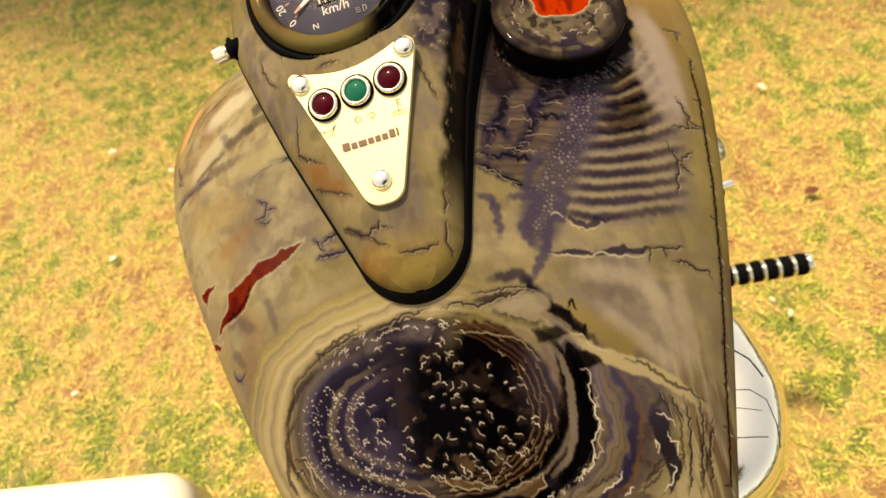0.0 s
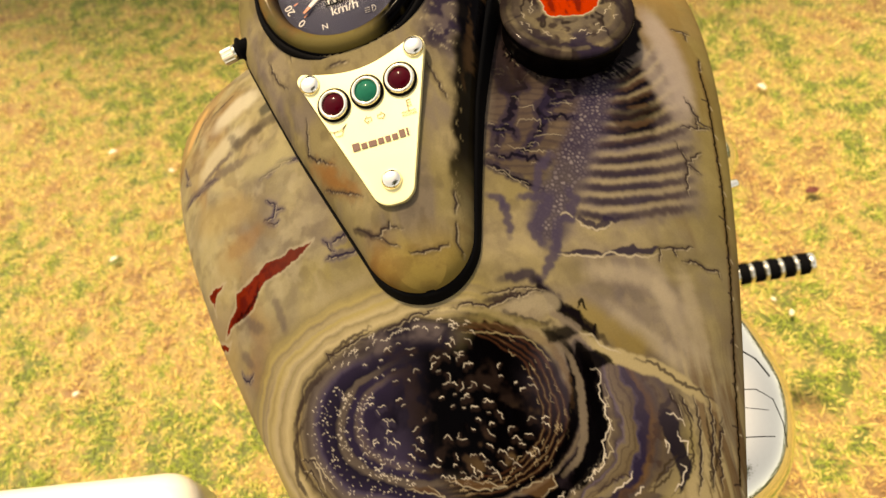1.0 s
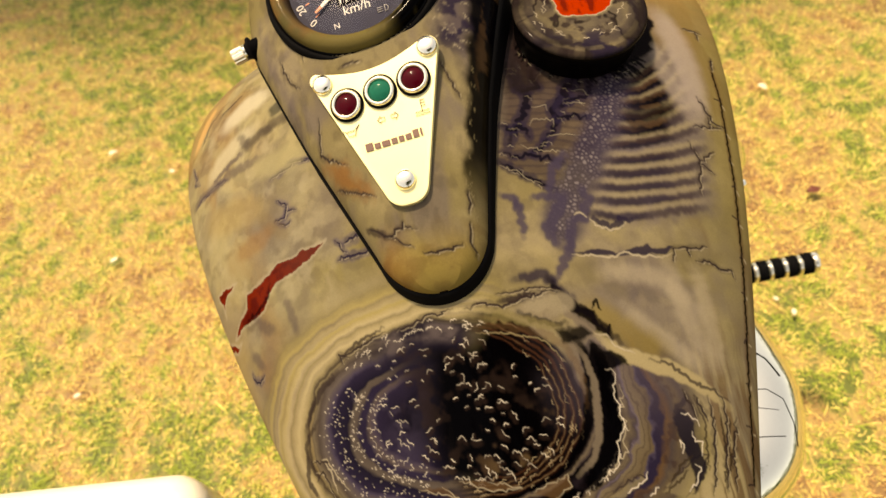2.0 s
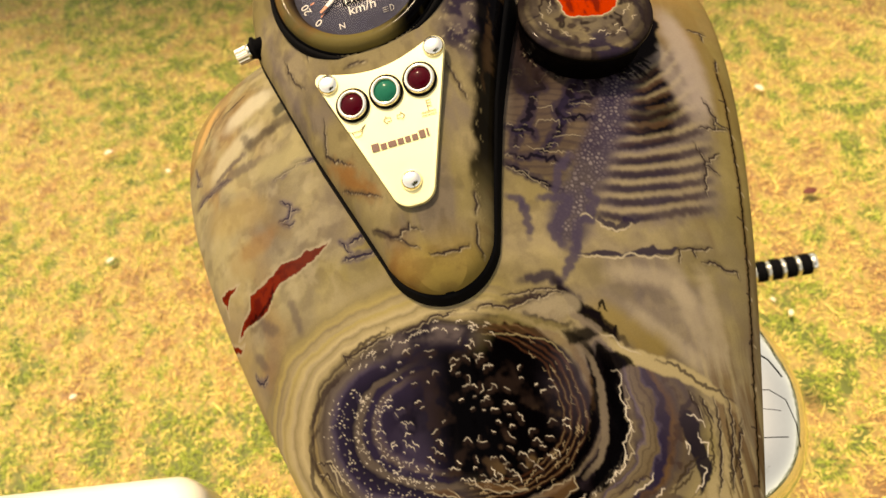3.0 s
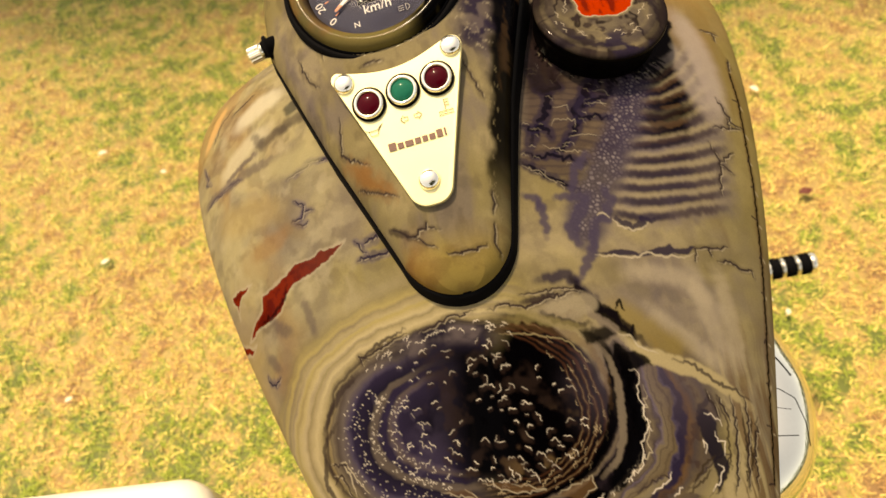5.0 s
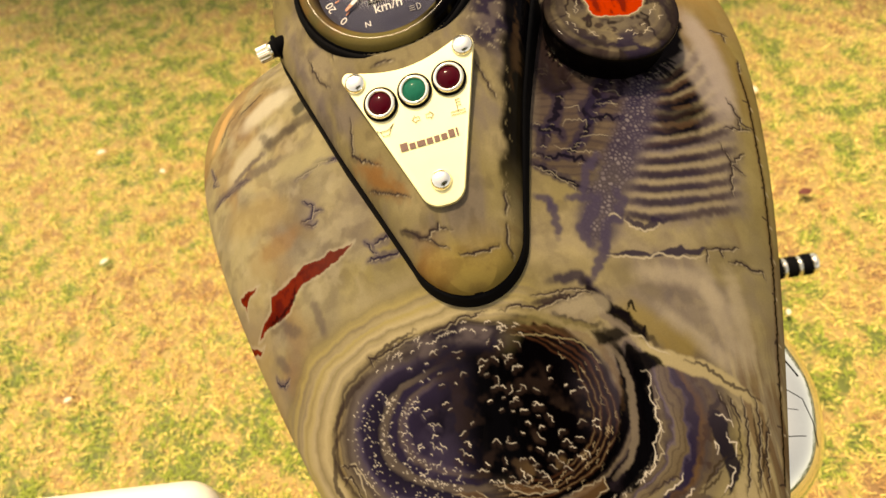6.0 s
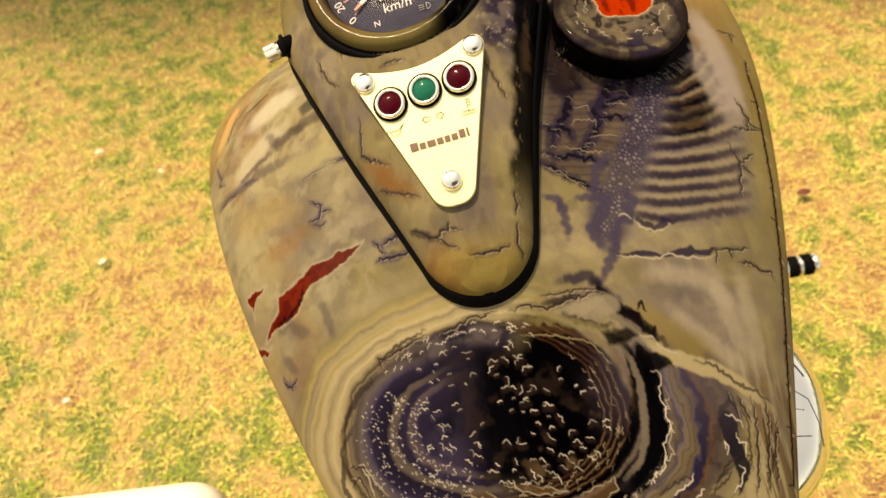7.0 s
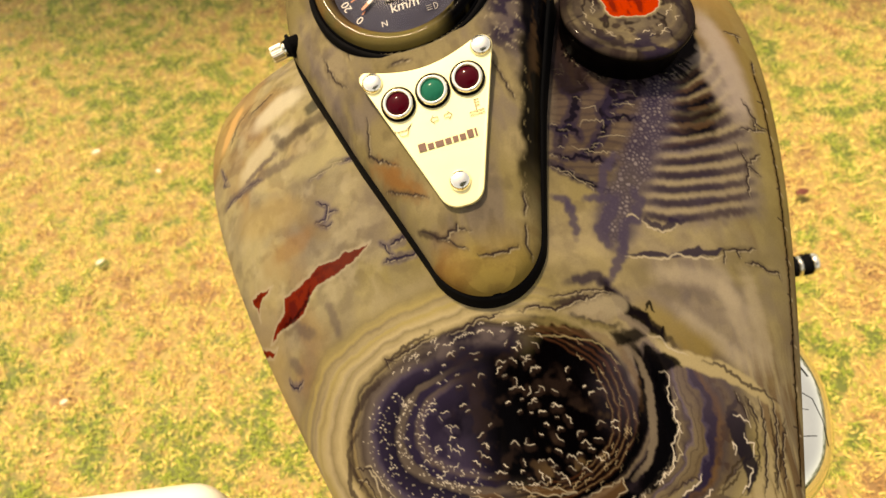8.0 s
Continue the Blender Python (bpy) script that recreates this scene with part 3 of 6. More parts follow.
    s.line([(-131.7, 135.3), (-125.5, 132.6), (-122.6, 127), (-121.1, 118.7)], 0.3, LIP, 0.8, 0.5)

    # shards of burnt wood under the hole and beside it
    for q in ([(-31.6, 106.6), (-12.5, 97.7), (4.7, 96.5), (-14.5, 102.8)], [(10.6, 93.2), (32.7, 98.9), (33.4, 92.5), (22.7, 88.4)], [(-58.5, 107.7), (-34.3, 98.3), (-43.2, 106)]):
        s.fill(q, MUD, 0.6, 0.8, 1.6)
        s.line(q, 0.1, LIP, 0.7, 0.5)
    for q in ([(84, 83.4), (107.3, 98.5), (116.2, 99.5), (107, 87.2), (96.1, 79.4)], [(51.4, 84.3), (73.9, 93), (76.2, 89.9), (60.9, 83.1)]):
        s.fill(q, TAN, 0.6, 0.8, 1.6)
        s.line(q, 0.5, UMBER, 0.8, 0.5)
    s.fill([(107.8, 123.8), (113.8, 116.3), (111.5, 109.2), (112.5, 99.1), (114.1, 93.3), (104.9, 83.8), (100.2, 79.8), (104.6, 88.1), (104.1, 99.6), (101.5, 109.8), (101.4, 119.9)], pigment(30, 25, 34), 0.95, 0.8, 1.8)
    s.line([(102.5, 120.6), (108.2, 125.2), (113, 129.3)], 1.6, pigment(44, 36, 40), 0.8, 0.6, 1.4)
    for k in ([(106.9, 121), (111, 120.7), (114.3, 117.7), (115.7, 114)], [(110.5, 111.4), (110.6, 106.4), (115.3, 106.1), (112.5, 99.1)], [(101.4, 104.1), (101.7, 107.7), (103.5, 105.4), (101.3, 101.2)], [(106.9, 95.1), (109.8, 93.5), (105.8, 86.6), (99.3, 82)], [(78, 94), (75.1, 90), (63.5, 84.9)], [(82, 85.7), (75.9, 82.1)]):
        s.line(k, 0.1, glint, 0.75, 0.6)
    for k in ([(89.4, 87.9), (98.6, 95.7), (106.6, 99.4)], [(85.2, 82.6), (96.4, 88.7), (101.9, 92.6)], [(118, 129.1), (117.9, 123.3), (119.4, 117.5), (117.4, 106.1), (114.4, 91.8)], [(126.1, 124.5), (125.4, 114.5), (121.5, 100.2), (115.1, 83.2)], [(130.8, 123), (129.7, 111.5), (126.8, 97.2), (120.2, 80.1)], [(134.4, 120.2), (134.9, 113.7), (131.4, 105.8), (128.4, 91.4)], [(139.1, 115.3), (135, 105.9), (128, 92.9), (122, 80)]):
        s.line(k, 0.55, pigment(60, 48, 34), 0.85, 0.5, 0.7)

    # ribs that curve away from the filler cap
    s.fill([(110.6, 313.1), (132.7, 315.1), (159.7, 332.2), (172.1, 324.3), (177.9, 285.9), (162.7, 224.6), (117.1, 218), (85.4, 225.8)], MAUVE, 0.55, 7, 3)
    s.fill([(141, 312.6), (159.3, 318.9), (162.7, 306.7), (160.1, 287.4), (147.7, 270.9), (128.5, 271.4), (123.7, 284.3)], UMBER, 0.8, 7, 3)
    for q, w in (([(124, 303.4), (140.4, 304.4), (158.6, 316.8), (170.4, 330.8)], 2.6), ([(123.7, 296.4), (142.1, 298.5), (159.7, 308.6), (173.3, 322.3)], 2.6), ([(125.1, 289), (139.3, 289.4), (157.7, 296.7), (175.5, 312.2)], 3.2),
                 ([(121.1, 281.6), (136.1, 278.9), (155.9, 285.4), (175.3, 300.3)], 4.0), ([(113.7, 274.3), (130.4, 271.6), (149.4, 276.2), (170.7, 286.6)], 4.0), ([(109, 264.2), (128.1, 264.4), (150.1, 267.5), (172.8, 276.2)], 2.4),
                 ([(104.8, 256.1), (125, 254.4), (146.8, 257.2), (170.2, 263.2)], 2.2), ([(99.4, 249.3), (119.2, 246.9), (144, 248.3), (167, 253.5)], 2.6), ([(93.8, 242.1), (113.3, 238.8), (141.2, 239.9), (163.8, 244.1)], 2.4),
                 ([(89.9, 234.8), (111.1, 231.6), (138.8, 232.2), (163.1, 236.4)], 2.6), ([(86.4, 228.8), (101.9, 223.9), (122.2, 223.3), (158.4, 227.9)], 2.0)):
        s.line([(a, b + 3.6) for a, b in q], w * 0.5, SAND, 0.45, 0.3, 2.6)
        charred = float(step(240, 285, np.float64(q[0][1])))
        s.line(q, w * 0.6, pigment(58, 46, 54), 0.75, 0.4, 3.0)
        s.line(q[:3], w * 0.5, INKY, 0.60, 0.5, 2.6)
        s.line(q[:3], w * 0.7, PITCH, 0.10 + 0.75 * charred, 0.5, 2.6)
        s.line([(a, b + 1.8) for a, b in q[:3]], w * 0.3, pigment(96, 70, 50), 0.5 * charred, 0.5, 2.0)
    s.fill([(134.5, 291.1), (151.6, 294.6), (156.5, 287.2), (145.9, 270.9), (129.9, 270.3), (124.1, 279.9)], PITCH, 0.75, 4, 3)
    s.line([(125.3, 278), (138.6, 275.6), (150.3, 279.1)], 2.0, MUD, 0.45, 0.5, 1.6)
    s.line([(136.9, 287.2), (149.7, 288.5)], 1.4, MUD, 0.4, 0.4, 1.4)
    # pale sky highlight painted beside the ribs
    s.line([(171.4, 364), (175.1, 333.7), (176.1, 308.2), (170.8, 281.2)], 7, pigment(176, 162, 150), 0.8, 0.6, 10)
    s.line([(157.4, 336.8), (160.3, 310.6), (164.5, 284.1)], 3, pigment(184, 170, 156), 0.5, 0.6, 6)

    s.lay(0.55 * step(-10, 20, x) * step(150, 100, x) * step(240, 300, y) * step(0.15, 0.55, cloud(wx, wy, 50, 93)), PLUM)
    s.lay(0.35 * step(20, 60, x) * step(245, 225, y) * step(100, 150, y) * step(0.35, 0.7, cloud(wx, wy, 36, 94)), MAUVE)
    # bark blocks between console and ribs, split by inky veins
    bark = s.fill([(66.5, 350.3), (80.1, 355.4), (89, 326.6), (102.6, 315.2), (115.9, 309.9), (98.5, 264.1), (79.3, 256.2), (71.4, 243.6), (59.6, 252.6), (42.4, 264.5), (45.9, 273.2), (56.1, 308.9)], pigment(86, 72, 64), 0.85, 5, 3)
    inside = step(-6, 5, bark)
    _, val = cells((x + 0.35 * y + 6 * cloud(x, y, 14, 83)) / 13.0, (y + 5 * cloud(x, y, 14, 84)) / 7.0, 85)
    s.lay(0.45 * inside * val, pigment(72, 58, 52))
    s.lay(0.5 * inside * step(0.45, 0.70, cloud(wx, wy * 2.0, 15, 92)), pigment(120, 104, 84))
    layer = 0.5 + 0.5 * np.sin((y + 0.20 * x + 6 * cloud(x, y, 16, 94)) * 1.35)
    s.lay(0.38 * inside * step(0.5, 0.95, layer), pigment(52, 44, 50))
    s.lay(0.40 * inside * step(300, 335, y), pigment(52, 36, 34))
    for k, w in (([(68.5, 337.2), (66.4, 324.2), (64.8, 310.3), (69, 306), (68.1, 299.5), (63.7, 290.8), (54.1, 282), (50.8, 275.1)], 3.6), ([(83.4, 322.2), (76.8, 320), (76.8, 313.7), (78.5, 308.2), (70.8, 307.3), (64.6, 309.5)], 2.6), ([(100.7, 313.7), (99.6, 305.3), (90.1, 298.6), (82.8, 291.9), (83.2, 285.6), (80.2, 278.5), (74.1, 273.5)], 3.8),
                 ([(99.7, 308.7), (93.6, 303.8), (93.2, 296.5), (87.6, 292.3)], 4.4), ([(110.7, 309.7), (108.5, 299.2), (98.3, 296.5), (92.7, 295)], 2.0), ([(61.2, 339.2), (61.8, 327.3), (63.1, 319.5), (65.4, 316.3)], 2.4), ([(123.1, 309.2), (118.4, 298.1), (112, 290.8)], 2.6), ([(82.9, 285.6), (93.1, 285.5), (104, 283.3)], 1.4),
                 ([(49.5, 287.6), (54.4, 283.5), (60.8, 285.2), (64.2, 281.4), (64.5, 276.8)], 2.2), ([(74.1, 273.5), (70.1, 270.6), (63.4, 267.4)], 1.6), ([(45.6, 271.1), (50.4, 267.2), (60.5, 266.6), (69.8, 263.4), (80, 258.9)], 1.3), ([(42.7, 265.9), (51, 258.4), (58.2, 252.8), (65.3, 247.4), (70.7, 243.7)], 1.7)):
        s.line(k, w * 1.5, pigment(44, 37, 58), 0.7, 0.8, 2.4, taper=False)
        s.line(k, w * 0.7, pigment(18, 13, 26), 0.95, 0.9, 0.9)
        for _ in range(4):
            a, b = k[g.randint(len(k))]
            s.curl(a + g.normal(0, 2), b - 1.5 + g.normal(0, 2), g.uniform(2, 6), g.normal(-0.25, 0.5), LIP, g.uniform(0.25, 0.6), 0.05)
    for k in ([(76.6, 312.9), (82.2, 317.1), (88.8, 323), (95.1, 320.9), (101.1, 315.4)], [(70.9, 295.7), (79.7, 295.6), (79.4, 291.7)], [(66.4, 284), (69.6, 288), (76.4, 286), (81.5, 285.8), (80.1, 280.7)], [(92.7, 295), (98.4, 294.1), (103.8, 292.6)], [(57.8, 273.7), (70.5, 266.9), (84.3, 264.6)], [(74.9, 274.9), (83.1, 275.7), (94, 273.4)], [(42.2, 263.8), (51.2, 259.1), (56.6, 252.4), (64.1, 248.3)], [(97.7, 302.3), (104.9, 302.1), (107.4, 297.7)]):
        s.line(k, 0.05, LIP, 0.6, 0.5, 0.35)

    # the mottled seam that runs down from the cap
    spine = [(126.9, 313.4), (117.2, 292.3), (104.2, 271.7), (90.1, 252.8), (77.1, 238.1), (67.7, 223.5)]
    far = np.full(x.shape, 1e9)
    for (ax, ay), (bx, by) in zip(spine, spine[1:]):
        t = np.clip(((x - ax) * (bx - ax) + (y - ay) * (by - ay)) / ((bx - ax) ** 2 + (by - ay) ** 2), 0, 1)
        far = np.minimum(far, np.hypot(x - ax - t * (bx - ax), y - ay - t * (by - ay)))
    bead, tone = cells(x / 2.6 + 0.5 * cloud(x, y, 5, 103), y / 2.3, 88)
    bubbles = step(0.10, 0.60, bead) * (0.35 + 0.65 * tone)
    s.lay(0.80 * step(15, 5, far + 9 * (cloud(x, y, 12, 89) - 0.5)), pigment(52, 45, 68))
    s.lay(0.8 * step(14, 3, far + 5 * (cloud(x, y, 9, 104) - 0.5)) * bubbles, pigment(116, 106, 110))
    s.lay(0.4 * step(10, 2, far) * step(0.5, 0.8, bubbles), pigment(160, 150, 150))
    for q, w in (([(76.4, 241.5), (66.2, 230.1), (60.2, 221.6), (61.7, 215), (65.7, 211.3)], 4.0), ([(73.5, 225.8), (70.9, 213.7), (63.1, 202.5), (56, 195.9)], 3.0), ([(85.6, 243.5), (87.7, 233.4), (80.5, 226.4), (73.1, 224.3)], 3.0),
                 ([(65.6, 240), (71.8, 255.6), (82.9, 264.1)], 2.5), ([(55.7, 241.7), (62.7, 242.1), (75.5, 238.4)], 2.0), ([(45.7, 243.6), (46.4, 233.6), (44.6, 221.1)], 2.2), ([(37.8, 246.9), (45.3, 242), (47.3, 236.7)], 1.6)):
        s.line(q, w * 0.8, PLUM, 0.85, 0.9, 2.6)
    s.line([(85.9, 227.3), (91.1, 221.9), (96.8, 218.5), (102.3, 219.8), (106.6, 222.5), (113.5, 222.9)], 2.2, INKY, 0.85, 0.7, 1.2)
    s.line([(85.8, 224.8), (90.6, 220.4), (96.4, 217.3), (102.6, 218.5), (106.4, 221)], 0.5, LIP, 0.9, 0.5)
    s.line([(77.7, 228.4), (81.3, 229.2), (84.2, 226.2)], 0.5, LIP, 0.8, 0.4)

    s.fill([(66.7, 373.6), (73.1, 353.8), (79.9, 328.2), (85.9, 315), (72.1, 303.3), (55.8, 311.1)], pigment(34, 25, 24), 0.85, 7, 3)
    # ragged black ring round the filler cap, fading to brown outside
    cap = np.hypot(x - 117.5, y - 359)
    around = cap + 8 * (cloud(x, y, 9, 90) - 0.5)
    s.lay(step(50, 47, around), PITCH)
    s.lay(0.4 * step(66, 52, around) * step(190, 120, x), UMBER)

    for _ in range(34):
        a = g.uniform(-2.8, -0.9)
        r0, r1 = 45, g.uniform(49, 57)
        s.line([(117.5 + r0 * math.cos(a), 359 + r0 * math.sin(a)), (117.5 + r1 * math.cos(a + 0.04), 359 + r1 * math.sin(a + 0.04))], g.uniform(0.6, 1.6), PITCH, 0.85, 0.4, 0.8)
        if g.rand() < 0.4:
            s.curl(117.5 + (r1 - 2) * math.cos(a + 0.05), 359 + (r1 - 2) * math.sin(a + 0.05), g.uniform(2, 4), a + 1.5, LIP, 0.5, 0.05)
    # long split across the right half
    s.fill([(69.4, 208.6), (90.2, 208.1), (95.5, 205.4), (103.1, 206.2), (115.7, 208.3), (117.2, 205.7), (130.3, 206.1), (125.7, 202.3), (105.5, 202.9), (92.4, 204.2), (79.5, 206.3)], INKY, 0.9, 0.6, 1.2)
    s.line([(69.7, 207.6), (82.6, 205.3), (93.7, 203.1), (99.4, 205), (107.2, 202.8), (121.7, 200.6), (128.6, 202.8)], 0.5, LIP, 0.9, 0.5)
    s.crack([(129.4, 205.2), (135.4, 205.7), (139.7, 205.1), (151.2, 206)], 0.8)
    s.crack([(130.1, 205.2), (129.8, 202.2), (127.9, 198.6)], 0.5)
    s.crack([(139, 205.1), (139.2, 201.5)], 0.6)
    s.crack([(141.7, 198.5), (150.4, 198.2), (153.4, 196.6), (156.3, 194.5), (163.7, 194.8), (164.8, 190.4)], 0.9)
    s.line([(76.3, 223.8), (71.5, 213.6), (68.1, 207.9)], 2.0, PLUM, 0.6, 0.5, 2)
    # pale fans on the right
    for q in ([(90.9, 177.9), (108.3, 158.8), (127.2, 143.6)], [(123.8, 196.4), (125.4, 169.7), (133.3, 146.4)], [(139.9, 193.1), (140, 166.7), (137.7, 143.6)], [(83.3, 196.7), (115.2, 190.8), (135.7, 169.6)]):
        s.line(q, 3, pigment(186, 172, 146), 0.5, 0.6, 6)
    s.line([(71.5, 180.2), (84, 166.8), (97.6, 156.7), (106.3, 152.6)], 5, pigment(150, 130, 60), 0.6, 0.6, 9)
    # burnt branch that leaves the knot
    s.fill([(53.5, 193.3), (61.9, 187.5), (66.2, 179.4), (74, 177.5), (73.1, 172.5), (77.1, 166.1), (80.2, 159.9), (88.4, 154.1), (102.1, 150), (106.5, 147.9), (87.8, 152.4), (78, 158.1), (71.9, 165.3), (65.6, 172), (58.1, 180.5)], PITCH, 0.95, 0.7, 1.6)
    s.line([(72.6, 178.5), (76.2, 182.5), (77.2, 177.1)], 1.4, PITCH, 0.9, 0.4)
    s.line([(76.7, 164.7), (80, 168.8), (78.1, 166.9)], 1.2, PITCH, 0.9, 0.4)
    s.line([(70.3, 165.5), (80.3, 155), (94.9, 148.3), (109.9, 142.8), (123.9, 133.6), (138, 123)], 6.5, SAND, 0.95, 0.4, 2.0)
    s.line([(96.9, 149.3), (107.5, 145.8), (117, 138.7), (128.6, 132.1), (139, 125.9)], 0.9, UMBER, 0.8, 0.5, 0.8)
    s.line([(70.3, 165.5), (76.5, 164.2), (79.6, 157.9), (89.7, 153.1)], 0.6, LIP, 0.9, 0.4)
    s.line([(54.7, 191.6), (57.8, 185.1), (57.2, 177.7), (65.6, 172), (69.5, 168.6), (62.9, 163.6), (55.4, 161.1), (55.3, 150), (57.4, 135.1)], 2.4, pigment(124, 112, 98), 0.8, 0.6, 1.8)
    s.fill([(65.7, 161.7), (74, 156.3), (83, 152.9), (85.1, 149.2), (74.2, 146.1), (69.5, 136.5), (71.6, 127.6), (71.3, 116.1), (65.5, 108.2), (63.8, 134.3), (62.6, 151.9)], PITCH, 0.95, 1.0, 2.0)
    s.line([(75.8, 138.6), (76.6, 132.8), (70.3, 123.4), (74.2, 120.1), (68.9, 110.7), (70.4, 104.8), (58.9, 97.6), (43.6, 91.1)], 0.15, LIP, 0.8, 0.8)
    # char that joins the seam's foot to the branch
    s.line([(31.5, 200.3), (48.7, 200.4), (53.3, 197.1), (56.9, 190.3), (63.5, 184.3)], 2.6, INKY, 0.85, 0.7, 3.0)
    s.line([(51.7, 198.1), (56, 189.8), (61.4, 182.2), (70.4, 175.7), (73.9, 170.8), (78.8, 165), (83.5, 158.6)], 2.8, pigment(16, 11, 16), 0.9, 0.7, 1.8)
    s.line([(19.9, 190.9), (30.3, 190.4), (40.2, 188.6), (50.9, 189.9)], 1.8, pigment(40, 30, 38), 0.85, 0.8, 1.8)
    s.line([(27.9, 182.4), (38.8, 178.2), (49.3, 173.5), (56.1, 173.2)], 1.6, pigment(24, 17, 20), 0.75, 0.7, 1.6)
    s.line([(66.5, 160.6), (69.7, 149.2), (68.9, 136.2), (66.5, 124.9), (64, 113.6), (58, 104.3), (46.6, 94.3), (36.4, 88.5)], 8.0, PITCH, 0.97, 0.9, 1.4)
    s.line([(52.3, 169.3), (59.8, 160.8), (61.1, 150.3), (58.4, 137.5), (53.3, 123.7), (46.1, 113.1), (37.1, 104.3), (25.7, 97.3)], 4.0, PITCH, 0.92, 0.3, 2.0)
    s.line([(55, 164.5), (60.5, 154.8), (62.1, 142.9), (59.8, 128.6), (56.3, 114.6), (49.6, 103.9), (38.2, 96.9)], 2.8, pigment(122, 110, 94), 0.85, 0.3, 1.4)
    s.line([(70.1, 147), (75, 144.9), (71.2, 134.4), (71.3, 124.3), (72.3, 117.7), (65.3, 110.6), (63.1, 99.3), (55.2, 95.3), (49.3, 92.5)], 0.12, glint, 0.8, 0.7, 0.35)
    # folds over the top of the knot
    s.line([(32, 184.8), (46.4, 186.9), (59, 183.4), (47.5, 179.2)], 6, pigment(160, 148, 124), 0.7, 0.6, 3)
    s.line([(-0.8, 181.3), (19.6, 178.1), (41.2, 169.8), (52, 160.7), (56.1, 146.9), (54.1, 129.8)], 2.5, MUD, 0.35, 0.5, 1.5)
    s.line([(1.7, 177.8), (21.7, 173.8), (40.1, 166.4), (49.1, 153.8)], 0.3, SAND, 0.5, 0.4)
    s.line([(7.1, 183.6), (24.2, 181.8), (36.4, 176.6), (51.8, 171.1)], 3.0, OLIVE, 0.6, 0.5, 2)
    s.fill([(48.1, 170.2), (63.5, 170.8), (68.6, 165.7), (60.9, 162.4), (51.2, 163.8)], PITCH, 0.9, 1.5, 1.5)
    s.crack([(-1.3, 191.5), (9.7, 192.2), (22.6, 188.1), (31.7, 189.5), (47.7, 191.2), (56.1, 190.8)], 1.0)
    s.crack([(-47.3, 190.3), (-35.5, 190.4), (-26.8, 193.5), (-8.2, 193.1)], 0.7)
    s.crack([(19.3, 194.9), (31.3, 194.1), (43.4, 194.1), (54.7, 191.6)], 0.5)
    s.line([(-90.7, 185), (-83.4, 189.2), (-71.5, 192.2), (-54.1, 194.3)], 0.9, UMBER, 0.8, 0.5, 0.8)
    s.line([(-130.3, 158.7), (-122.9, 166), (-109.8, 174.8), (-93.1, 180.9)], 2.4, UMBER, 0.8, 0.4, 1.5)
    s.line([(-134.5, 147.2), (-140.5, 133.1), (-135.3, 121.9)], 2.4, UMBER, 0.8, 0.4, 1.5)
    s.line([(-122.5, 139.8), (-118.2, 131.3), (-118, 120.2)], 0.7, LIP, 0.8, 0.4)
    s.line([(-130.5, 141.2), (-118, 137.6)], 0.8, UMBER, 0.9, 0.4)
    s.line([(-133.1, 130.8), (-125.2, 134.2), (-122.7, 127.8), (-121.9, 118.1)], 0.7, UMBER, 0.9, 0.4)

    # red tears on the left flank
    for q in ([(-79.6, 253.8), (-88.8, 253.5), (-98, 254), (-108.1, 252.5), (-120.4, 254.1), (-129.5, 250.2), (-138.3, 249.2), (-151.9, 247.1), (-155.5, 239.9), (-167.6, 234.9), (-175.4, 229.4), (-160.4, 230.9), (-148.2, 230.8), (-138.3, 232.7), (-131.6, 238.7), (-123.8, 242.7), (-110.5, 243.9), (-101.9, 244.9), (-90.3, 247.7)],
              [(-159.7, 257.9), (-169.3, 259.7), (-183.5, 261.7), (-183.4, 258.7), (-180, 253.8), (-180.1, 245.3), (-177.4, 253), (-171.3, 255.6)], [(-168.5, 225.3), (-174.4, 225.4), (-192.3, 238.3), (-191.7, 232.3), (-177.2, 222.9)]):
        sign = s.fill(q, LIP, 0.0, uneven=1.3) - 0.6
        s.lay(0.55 * step(-2.2, -0.4, sign), LIP)
        s.lay(step(-0.25, 0.25, sign), BLOOD)
        s.lay(0.8 * step(0.2, 2.0, sign) * step(0.42, 0.62, cloud(x, y, 7, 95)), pigment(84, 18, 14))
        s.lay(0.7 * step(-0.25, 0.25, sign) * step(-140, -95, x), pigment(104, 52, 42))
    s.line([(-129.6, 244.9), (-133.6, 237.8), (-144.1, 233.3), (-161.3, 232)], 1.0, PITCH, 0.7, 0.5, 1.2)
